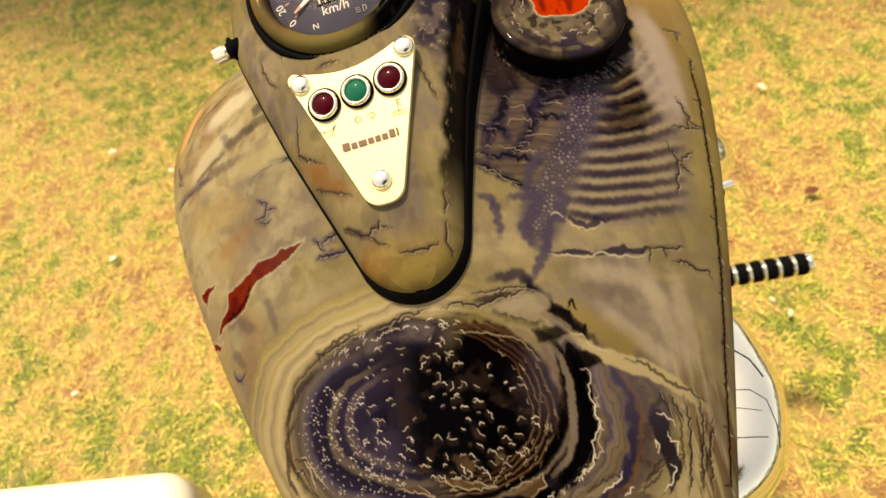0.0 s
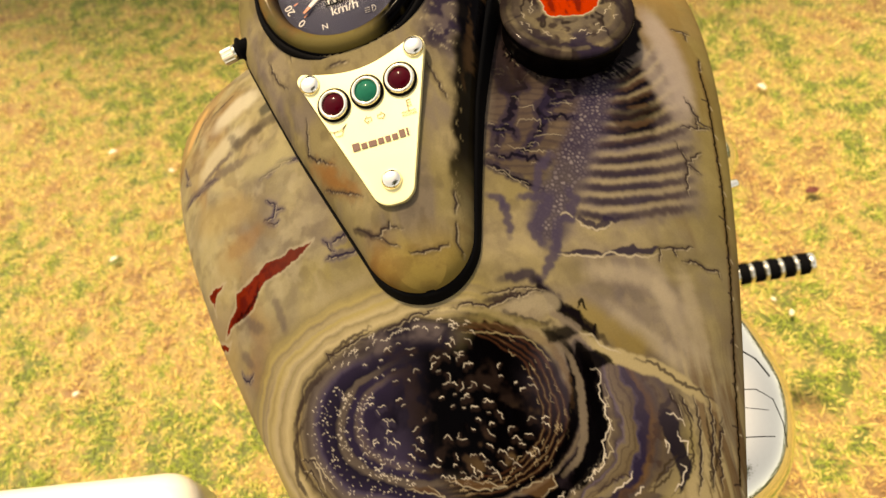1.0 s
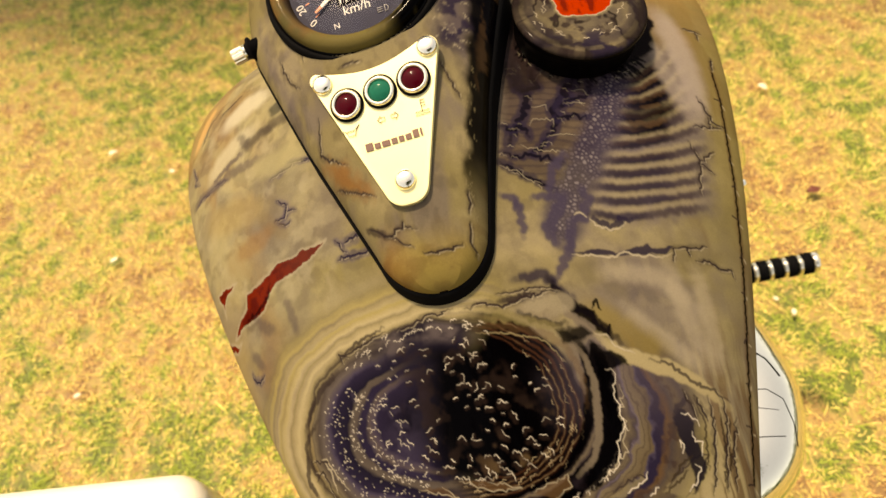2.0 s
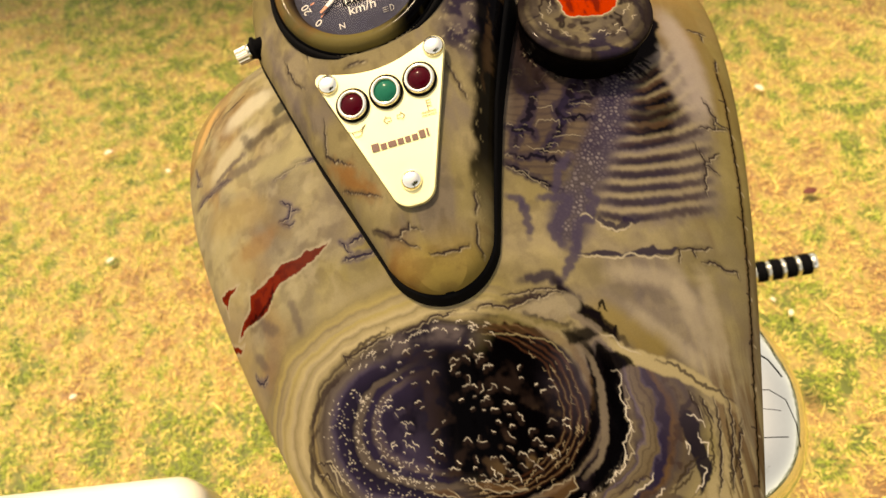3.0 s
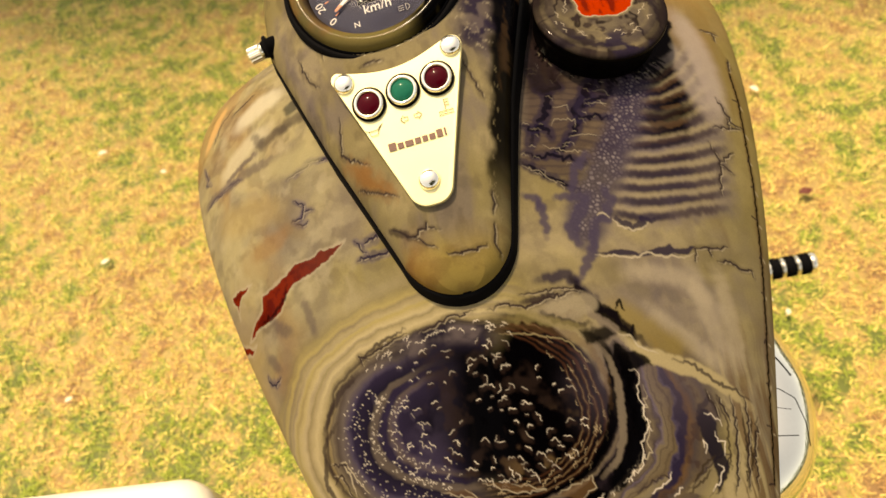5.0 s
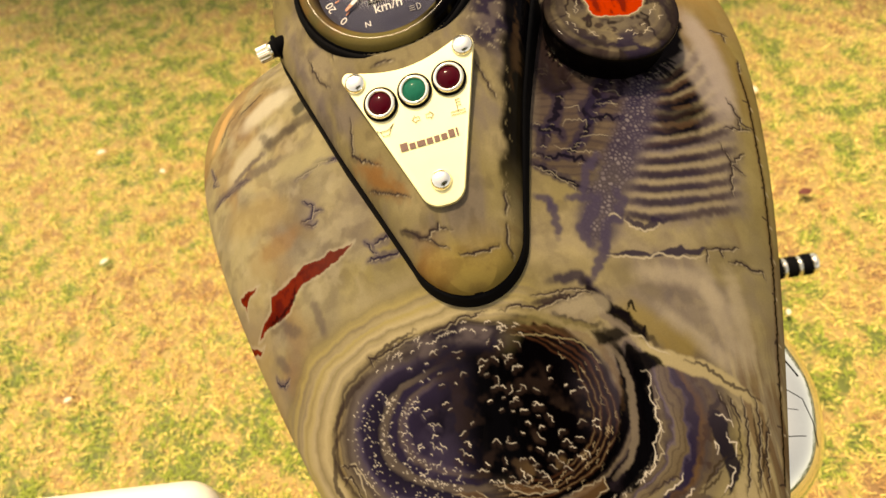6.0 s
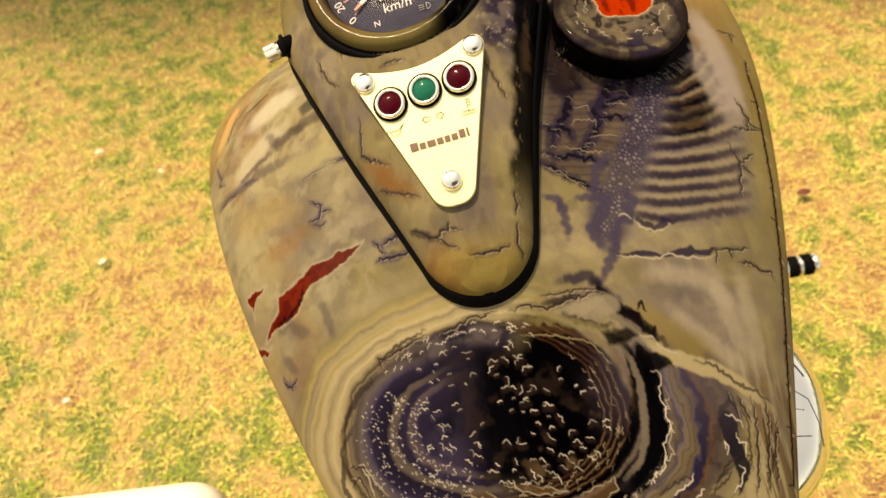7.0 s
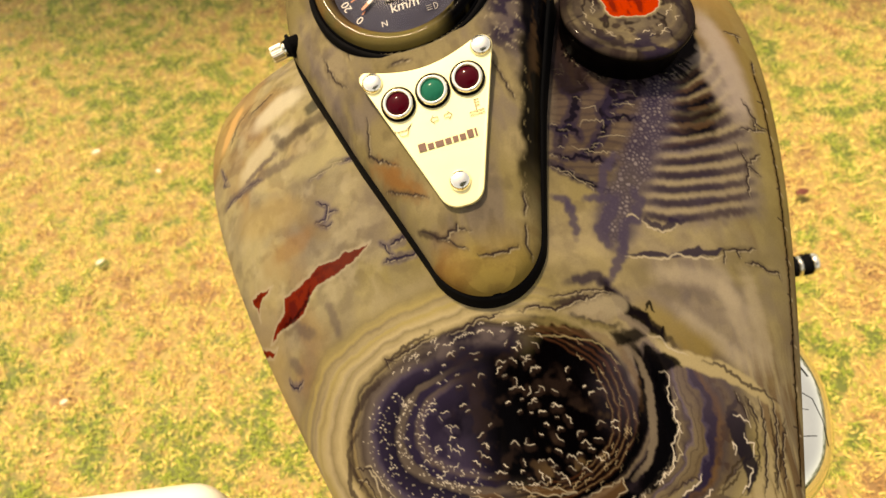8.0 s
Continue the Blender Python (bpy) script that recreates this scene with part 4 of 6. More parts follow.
    # left flank: hairlines, hooks and bruises
    for q, w in (([(-113.9, 307.4), (-101, 309), (-93.4, 311), (-77.5, 307.8), (-68.3, 308.1)], 1.4), ([(-98.1, 312.7), (-91, 311.2), (-81.2, 307.7)], 0.9), ([(-115.7, 278.6), (-107.7, 278), (-103.6, 281.2), (-97.6, 279.5)], 1.3), ([(-107.7, 278), (-104.2, 285.3), (-111.5, 291.2)], 1.1),
                 ([(-112.2, 276), (-107.8, 273.1), (-103.6, 274.4)], 0.9), ([(-174.3, 330.9), (-163.5, 331), (-152.7, 327.7)], 0.9), ([(-195, 367.3), (-188.2, 351.7), (-192.1, 349.8), (-184.8, 344)], 0.6), ([(-192.2, 329.7), (-182.4, 330.8), (-170.8, 328.6)], 0.9),
                 ([(-74.7, 239), (-66, 238.9), (-57.9, 237.7), (-49.6, 237.8)], 2.0), ([(-68.1, 247.1), (-61.4, 248.3), (-54.9, 249)], 2.0), ([(-73.7, 250.7), (-67.4, 241.7)], 1.2), ([(-166.1, 205.1), (-165, 200.5), (-160.4, 197.2), (-154.4, 199.4)], 1.2)):
        s.line(q, w * 2.2, MAUVE, 0.5, 0.6, 2)
        s.crack(q, w * 0.6, 0.6, INKY)
    for q, w in (([(-148.6, 229.9), (-142.2, 222.9), (-135, 218.8)], 2.4), ([(-119.8, 230.8), (-118.2, 220), (-116.3, 211)], 2.2), ([(-160.4, 213.3), (-156.2, 207.5), (-152.8, 203.4)], 2.6), ([(-167.7, 328.2), (-153.7, 331.1), (-136.4, 328.9), (-116.2, 327.5)], 3.0), ([(-196.3, 331.3), (-179.8, 332.3), (-159.2, 328.7)], 1.6)):
        s.line(q, w, pigment(96, 84, 82), 0.6, 0.7, 3.5)
    # orange-cream highlight painted along the upper left edge
    s.line([(-191.4, 381.7), (-183.9, 397.5), (-175.5, 420.3)], 6, pigment(214, 172, 112), 0.85, 0.5, 5)
    for k, w, c, a in (([(-153.3, 377.1), (-136.8, 383.3), (-114, 384)], 9, pigment(214, 206, 178), 0.75), ([(-170.2, 337.6), (-156.2, 345.8), (-139.6, 353.1), (-123.6, 354.8)], 7, pigment(204, 194, 162), 0.7), ([(-125.5, 320.9), (-100, 317.1), (-85.4, 318.1)], 8, pigment(176, 166, 124), 0.6), ([(-178.5, 307), (-151.7, 300.2), (-124.8, 290.4)], 10, pigment(176, 152, 98), 0.5),
                       ([(-136.2, 344.8), (-121, 346), (-106.6, 347.9)], 3, pigment(88, 78, 66), 0.7), ([(-117.1, 348.8), (-101.4, 350.1), (-91.5, 348.2)], 4, pigment(76, 66, 60), 0.7), ([(-137.9, 357.4), (-133.8, 346.9), (-129.5, 340.9)], 2.5, pigment(92, 82, 72), 0.6), ([(-170.5, 333.1), (-152, 338.2), (-136.3, 340.9)], 1.2, pigment(84, 72, 78), 0.7),
                       ([(-125.7, 285.7), (-117.3, 276.3), (-108.8, 269.1)], 4, pigment(122, 102, 70), 0.4), ([(-152.1, 272.9), (-134.4, 272.4), (-120, 275.6)], 5, pigment(150, 110, 66), 0.5)):
        s.line(k, w, c, a, 0.8, w * 0.9 + 1.5)
    s.line([(-162.9, 395), (-148.8, 400.5), (-139, 404.6)], 1.0, UMBER, 0.8, 0.7, 0.8)
    s.line([(-183.4, 377.3), (-175.5, 396.2), (-160.5, 407.9)], 0.8, UMBER, 0.7, 0.6, 0.8)
    # right flank cracks
    for q, w in (([(159.7, 266.2), (162, 260.3), (163.8, 254.8), (160.3, 246.3), (158, 235)], 0.9), ([(163.8, 254.8), (170.3, 257.9), (175.1, 261.3)], 0.7), ([(162.5, 253), (166.8, 250.9), (170.8, 247.6)], 0.6), ([(175.7, 295.8), (178.4, 289.6), (180, 281), (186.3, 277.5)], 0.9),
                 ([(166.4, 275.7), (172.9, 276.6), (178.3, 276.1), (185.7, 278)], 0.7), ([(178.6, 282.5), (177.5, 276)], 0.6), ([(184.7, 349.1), (193.6, 348.9), (197.5, 348.6)], 0.7), ([(193.6, 348.9), (193.2, 341.9)], 0.6), ([(197.3, 328.9), (193.8, 319)], 0.9),
                 ([(132.1, 132.1), (134.6, 123.5), (132.6, 112.1), (126.2, 94.9), (123.3, 80.7)], 0.7), ([(125.9, 129.2), (124.5, 112.1), (118.7, 92.3), (112.8, 78.8)], 0.7), ([(140.7, 118), (133.5, 100.7), (128.3, 80.6)], 0.6), ([(117.4, 129.5), (120, 123.7), (121.8, 116.5)], 0.9),
                 ([(111.7, 132.6), (114.4, 125.3), (115.4, 118.1)], 0.9)):
        s.crack(q, w, 0.6, UMBER)
    # split along the right shoulder
    seam = [(193.9, 317), (192.5, 297.3), (189, 278.4), (185.9, 260.9), (183.3, 244.3), (178.8, 224.7), (174.7, 206), (169, 184.4), (162.4, 160.3), (155.6, 136.6), (149.8, 113.2), (141.6, 84)]
    s.line(seam, 1.6, MUD, 0.6, 0.1, 1.5, taper=False)
    s.line(seam, 0.8, PITCH, 0.95, 0.25, 0.4, taper=False)
    for a, b in seam[1::1]:
        s.line([(a, b), (a - g.uniform(1, 5), b + g.uniform(-3, 3))], 0.5, UMBER, 0.9, 0.3)
        s.line([(a + 0.6, b - 3), (a + g.uniform(1, 2), b - 3 + g.uniform(-2, 2))], 0.4, LIP, 0.9, 0.2)
    return s


def build_tank():
    s = paint_tank()
    ys = np.concatenate([np.linspace(-0.10, 0.035, 30)[:-1], np.linspace(0.035, 0.415, 800), np.linspace(0.415, 0.585, 70)[1:]])
    across = np.linspace(0.94, -0.94, 820)
    edge = np.arccos(0.94 ** (POWER_X / 2))
    flat = np.arccos(np.sign(across) * np.abs(across) ** (POWER_X / 2))
    up = np.concatenate([np.linspace(0, edge, 90)[:-1], flat, np.linspace(np.pi - edge, np.pi, 90)[1:]])
    low = np.linspace(np.pi, 2 * np.pi, 42)[1:-1]
    th = np.concatenate([up, low])
    z, w = crest(ys)
    nose = np.clip((ys - 0.43) / 0.155, 0, 1)
    tail = np.clip((0.03 - ys) / 0.13, 0, 1)
    shut = np.sqrt(np.clip(1 - nose ** 2.4, 0, 1)) * np.sqrt(np.clip(1 - tail ** 3, 0, 1))
    shut = np.maximum(shut, 0.002)
    w, top, deep = w * shut, ARCH * shut, 0.085 * shut
    mid = z - ARCH
    c, q = np.cos(th), np.sin(th)
    X = w[:, None] * (np.sign(c) * np.abs(c) ** (2 / POWER_X))[None]
    Z = mid[:, None] + np.where(q >= 0, top[:, None] * np.abs(q)[None] ** (2 / POWER_Z), -deep[:, None] * np.abs(q)[None] ** (2 / 3.2))
    Y = np.repeat(ys[:, None], len(th), 1)
    v = np.stack([X, Y, Z], -1).reshape(-1, 3)
    col = s.at(v[:, 0] * 1000, v[:, 1] * 1000)
    return sheet_mesh("fuel_tank", v, len(th), len(ys), col, bike, "fuel tank airbrushed as cracked burnt wood", wrap=True)


build_tank()

# ---------------------------------------------------------------- dash console on the tank
MID = -0.0135


def console_top(x, y):
    s = y - 0.225
    return 0.857 + 0.66 * s - 1.0 * s * s - 3.0 * (x - MID) ** 2


def console_outline(y):
    """Half width of the console along the bike: a round tip that widens forward."""
    tip, r = 0.1985, 0.036
    flank = 0.0355 + 0.355 * (y - 0.2262)
    d = np.clip((y - tip) / r, 0, 1)
    round_tip = 0.0366 * np.sqrt(np.clip(1 - (1 - d) ** 2, 0, 1))
    front = np.sqrt(np.clip(1 - np.clip((y - 0.40) / 0.085, 0, 1) ** 2, 0, 1))
    return np.where(y < tip + r * 0.8, np.minimum(round_tip, np.maximum(flank, 0.030)), np.minimum(flank, 0.0885)) * front


def console_centre(y):
    """The console's midline, which leaves the tank's towards the tip."""
    return MID + 0.004 * (1 - np.clip((y - 0.225) / 0.07, 0, 1))


def paint_console():
    s = Sheet(-115, 90, 185, 495, 0.42, 5)
    x, y = s.x, s.y
    wx, wy = x + 10 * (cloud(x, y, 30, 35) - 0.5), y + 10 * (cloud(x, y, 30, 36) - 0.5)
    s.c[:] = TAN
    s.lay(0.8 * step(0.42, 0.7, cloud(wx, wy, 50, 31)), OLIVE)
    s.lay(0.45 * step(0.48, 0.7, cloud(wx * 2, wy, 40, 32)), MAUVE)
    s.lay(0.4 * step(0.52, 0.72, cloud(wx, wy * 1.6, 26, 33)), SAND)
    s.lay(0.25 * step(0.45, 0.7, cloud(wx * 1.5, wy, 9, 34)), UMBER)
    # gold and rust towards the tip
    s.lay(0.75 * step(237, 210, y + 10 * cloud(x, y, 12, 37)), pigment(166, 144, 72))
    s.lay(0.35 * step(240, 215, y) * step(0.45, 0.75, cloud(x, y * 1.8, 10, 44)), MUD)
    s.lay(0.5 * step(0.35, 0.7, cloud(x, y, 16, 38)) * step(238, 212, y) * step(-12, -40, x), RUST)
    s.fill([(-63, 279.4), (-47.4, 271.4), (-36.4, 255.1), (-34.6, 248.5), (-44.9, 253.4), (-55.2, 260.2)], RUST, 0.65, 5, 3)
    # right flank: mottled, then black towards the edge, with pale hooks
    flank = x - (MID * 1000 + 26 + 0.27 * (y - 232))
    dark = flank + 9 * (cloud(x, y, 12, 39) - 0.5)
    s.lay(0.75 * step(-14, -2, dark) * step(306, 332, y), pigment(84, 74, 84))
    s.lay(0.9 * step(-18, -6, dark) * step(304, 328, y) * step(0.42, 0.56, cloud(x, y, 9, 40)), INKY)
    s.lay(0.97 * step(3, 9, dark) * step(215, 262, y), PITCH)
    s.lay(0.35 * step(9, 14, dark) * step(215, 262, y) * step(0.55, 0.66, cloud(x, y * 0.5, 6, 42)), MUD)
    for _ in range(46):
        py = s.rng.uniform(318, 400)
        px = MID * 1000 + 24 + 0.25 * (py - 232) + s.rng.uniform(-9, 12)
        s.curl(px, py, s.rng.uniform(2, 5.5), s.rng.uniform(-1.2, 1.2), LIP, s.rng.uniform(0.3, 0.7), 0.1)
    for _ in range(26):
        py = s.rng.uniform(225, 310)
        px = MID * 1000 + 32 + 0.27 * (py - 232) + s.rng.uniform(-1, 5)
        s.curl(px, py, s.rng.uniform(2, 4), s.rng.uniform(1.0, 2.0), TAN, s.rng.uniform(0.4, 0.8), 0.15)
    for q, w in (([(-44.7, 236), (-38.1, 232.2), (-32, 227.5), (-29.5, 227), (-24.9, 229.6), (-18.7, 228.6), (-13.8, 226.9)], 0.9), ([(-30.3, 227), (-24, 221.2), (-18.4, 218.4)], 0.6), ([(-22, 229.4), (-21.2, 231.9)], 0.8), ([(-14.1, 215.1), (-7.6, 213.4), (-2.4, 213.5), (1.6, 213.3), (10, 215.3)], 1.0),
                 ([(-57.7, 301.9), (-59.1, 292.5), (-62.7, 283.5), (-57.9, 278.8), (-45.7, 270.1)], 0.8), ([(-58.5, 263.1), (-48, 256.6), (-32.7, 248.5)], 0.6), ([(-76.7, 348.5), (-76, 340.4), (-71.1, 330), (-65.4, 324)], 0.7), ([(21, 240.5), (19.9, 233.4), (18, 229.3)], 0.8), ([(17.4, 225.1), (16, 219.5), (14.4, 215.5), (14.9, 209.8)], 0.8),
                 ([(24, 312.3), (26.8, 303.6), (29.2, 293.4), (31.2, 288.4)], 0.8), ([(-60.2, 356), (-59.2, 345.8), (-59.5, 338.4)], 0.5), ([(-37.1, 323.3), (-27.1, 323.6), (-21.6, 322.3)], 0.9)):
        s.crack(q, w, 0.5, UMBER)
    s.line([(-44.7, 236), (-38.3, 231.6), (-32.2, 226.9)], 2.2, UMBER, 0.6, 0.5, 1.5)
    s.fill([(-88.2, 385.6), (-85.2, 358.1), (-76.3, 329.3), (-69.5, 300.8), (-78, 323), (-87.6, 347.9)], MAUVE, 0.5, 5, 2)
    return s


def console_ring(y0, y1, n):
    t = np.linspace(0, 1, n)
    return y0 + (y1 - y0) * (0.5 - 0.5 * np.cos(np.pi * t))


def build_console():
    s = paint_console()
    ys = console_ring(0.1986, 0.4849, 420)
    hw = np.maximum(console_outline(ys), 0.0004)
    u = np.linspace(-1, 1, 300)
    e = np.sign(u) * (1 - (1 - np.abs(u)) ** 1.5)
    X = console_centre(ys)[:, None] + hw[:, None] * e[None]
    Y = np.repeat(ys[:, None], len(u), 1)
    # distance from the edge gives a rounded shoulder
    edge = np.minimum(hw[:, None] * (1 - np.abs(e))[None], np.minimum(ys - 0.1985, 0.485 - ys)[:, None])
    d = np.clip(edge / 0.016, 0, 1)
    Z = console_top(X, Y) - 0.011 * (1 - np.sqrt(np.clip(1 - (1 - d) ** 2, 0, 1)))
    Z = np.maximum(Z, tank_top(X, Y) + 0.007)
    well = np.hypot(X + 0.0165, (Y - 0.3815) * 1.075)
    Z = Z - 0.030 * step(0.0570, 0.0558, well)
    v = np.stack([X, Y, Z], -1).reshape(-1, 3)
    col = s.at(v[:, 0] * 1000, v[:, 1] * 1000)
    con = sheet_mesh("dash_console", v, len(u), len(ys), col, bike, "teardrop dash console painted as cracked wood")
    # rubber trim between console and tank
    y = console_ring(0.1986, 0.4849, 120)
    h = np.maximum(console_outline(y), 0.0004)
    left = [(console_centre(a) - b, a) for a, b in zip(y, h)]
    right = [(console_centre(a) + b, a) for a, b in zip(y, h)]
    loop = right + left[::-1]
    bm = bmesh.new()
    rings = []
    n = len(loop)
    for grow, level in ((-0.0035, 1.0), (0.0006, 1.0), (0.0018, 0.75), (0.0022, 0.3), (0.0030, -0.1)):
        ring = []
        for i, (px, py) in enumerate(loop):
            a, b = Vector(loop[i - 1]), Vector(loop[(i + 1) % n])
            dd = (b - a).normalized()
            qx, qy = px + dd.y * grow, py - dd.x * grow
            base = float(tank_top(qx, qy))
            topz = max(float(console_top(px, py)) - 0.0115, base + 0.008)
            ring.append(bm.verts.new((qx, qy, base + (topz - base) * level - (0.004 if level < 0 else 0))))
        rings.append(ring)
    for a, b in zip(rings, rings[1:]):
        for i in range(n):
            bm.faces.new((a[i], a[(i + 1) % n], b[(i + 1) % n], b[i]))
    bmesh.ops.recalc_face_normals(bm, faces=bm.faces)
    part("rubber_trim", bm, RUBBER, bike, "black rubber edging strip")
    return con


build_console()


def on_console(x, y, lift=0.0):
    """A pose on the console's top whose z stands off the surface."""
    d = 1e-3
    ex = Vector((2 * d, 0, float(console_top(x + d, y) - console_top(x - d, y)))).normalized()
    ey = Vector((0, 2 * d, float(console_top(x, y + d) - console_top(x, y - d))))
    n = ex.cross(ey).normalized()
    ey = n.cross(ex)
    m = Matrix((ex, ey, n)).transposed().to_4x4()
    return Matrix.Translation(Vector((x, y, float(console_top(x, y)))) + n * lift) @ m


# ---------------------------------------------------------------- indicator plate
def smooth_loop(corners, radii, n=10):
    """A closed outline with rounded corners, anticlockwise."""
    out = []
    k = len(corners)
    for i in range(k):
        p, a, b = Vector(corners[i]), Vector(corners[i - 1]), Vector(corners[(i + 1) % k])
        u, v = (a - p).normalized(), (b - p).normalized()
        half = math.acos(max(-1, min(1, u.dot(v)))) / 2
        reach = radii[i] / math.tan(half)
        centre = p + (u + v).normalized() * radii[i] / math.sin(half)
        s, e = p + u * reach - centre, p + v * reach - centre
        a0 = math.atan2(s.y, s.x)
        turn = (math.atan2(e.y, e.x) - a0 + math.pi) % (2 * math.pi) - math.pi
        out += [(centre.x + radii[i] * math.cos(a0 + turn * j / n), centre.y + radii[i] * math.sin(a0 + turn * j / n)) for j in range(n + 1)]
    return out


def build_plate():
    org = on_console(MID, 0.285, 0.0)
    # triangular plate with a hollow upper edge that follows the gauge
    corners = [(-0.0094, -0.0535), (0.0113, -0.0535), (0.0427, 0.0424), (-0.0438, 0.0402)]
    low = smooth_loop(corners, [0.0116, 0.0116, 0.0065, 0.0045])
    loop = []
    for a, b in zip(low, low[1:] + low[:1]):
        loop.append(a)
        if math.dist(a, b) > 0.03 and a[1] > 0.035 and b[1] > 0.035:
            for j in range(1, 14):
                t = j / 14
                loop.append((a[0] + (b[0] - a[0]) * t, a[1] + (b[1] - a[1]) * t - 0.0082 * math.sin(math.pi * t)))
    m = org
    slab = rounded(loop, -0.0006, 0.0030, 0.0006, seg=2)
    for v in slab.verts:
        v.co.z -= 0.65 * min(0, v.co.y + 0.01) ** 2
    slab.transform(m)
    plate = part("indicator_plate", slab, STEEL, bike, "polished triangular metal indicator plate", smooth=False)
    top = 0.0030
    # dome screws
    for px, py in ((-0.0343, 0.0322), (0.0334, 0.0352), (0.0012, -0.0388)):
        b = lathe([(0.0061, -0.0006), (0.0063, 0.0008), (0.0056, 0.0020), (0.0040, 0.0028), (0.0020, 0.0031), (0, 0.0032)], 32, m @ Matrix.Translation((px, py, top - 0.65 * min(0, py + 0.01) ** 2)))
        part("screw", b, CHROME, plate, "domed chrome screw")
    # warning lamps
    for px, py, mat, what in ((-0.0222, 0.0153, RED_LENS, "dark red"), (-0.0006, 0.0172, GREEN_LENS, "green"), (0.0208, 0.0184, RED_LENS, "dark red")):
        mm = m @ Matrix.Translation((px, py, top)) @ Matrix.Diagonal((0.93, 0.93, 1, 1))
        rim = part("lamp_bezel", lathe([(0.0098, -0.001), (0.0100, 0.0018), (0.0094, 0.0030), (0.0084, 0.0034), (0.0075, 0.0030), (0.0071, 0.0012)], 48, mm), CHROME, plate, "chrome lamp bezel")
        part("gasket", lathe([(0.0096, -0.0008), (0.0112, -0.0006), (0.0112, 0.0012), (0.0099, 0.0015)], 48, mm), BLACK, plate, "black gasket ring")
        part("lens", lathe([(0.0073, 0.0012), (0.0071, 0.0020), (0.0055, 0.0030), (0.0030, 0.0036), (0, 0.0038)], 40, mm), mat, rim, what + " domed lens")
    # maker's name, as plain bars
    wide = (0.0046, 0.0036, 0.0050, 0.0036, 0.0032, 0.0036, 0.0036, 0.0012)
    px = -0.0173
    for i, w in enumerate(wide):
        h = 0.0046 if i in (0, 6, 7) else 0.0034
        q = [(px, -0.0160), (px + w, -0.0160), (px + w, -0.0160 + h), (px, -0.0160 + h)]
        part("nameplate_bar", rounded(q, top - 0.0002, top + 0.00012, 0.00002, m, 1), BROWN_INK, plate, "brown printed bar", smooth=False)
        px += w + 0.0010
    # etched symbols: oil can, two arrows, thermometer
    def stroke(pts, name):
        bm = tube([m @ Vector((a, b, top + 0.0001)) for a, b in pts], 0.00019, 6)
        part(name, bm, FAINT_INK, plate, "faint etched symbol")
    stroke([(-0.0265, -0.001), (-0.0215, -0.001), (-0.0175, 0.002), (-0.0200, -0.0005), (-0.0215, -0.004), (-0.0255, -0.004), (-0.0265, -0.001), (-0.0285, 0.0002), (-0.0282, -0.0014)], "oil_symbol")
    for sgn in (-1, 1):
        cx = 0.0002 + sgn * 0.0040
        stroke([(cx + sgn * a * 0.9, 0.0004 + b * 0.9) for a, b in ((0.0028, 0), (0.0005, 0.0026), (0.0005, 0.0012), (-0.0022, 0.0012), (-0.0022, -0.0012), (0.0005, -0.0012), (0.0005, -0.0026), (0.0028, 0))], "arrow_symbol")
    stroke([(0.0212, 0.0052), (0.0212, -0.0022)], "thermometer_symbol")
    for k in range(3):
        stroke([(0.0212, 0.0049 - 0.0018 * k), (0.0238, 0.0049 - 0.0018 * k)], "thermometer_symbol")
    for k in range(2):
        stroke([(0.0168 + 0.0011 * j, -0.0022 - 0.0018 * k + (0.0006 if j % 2 else 0)) for j in range(9)], "thermometer_symbol")


build_plate()


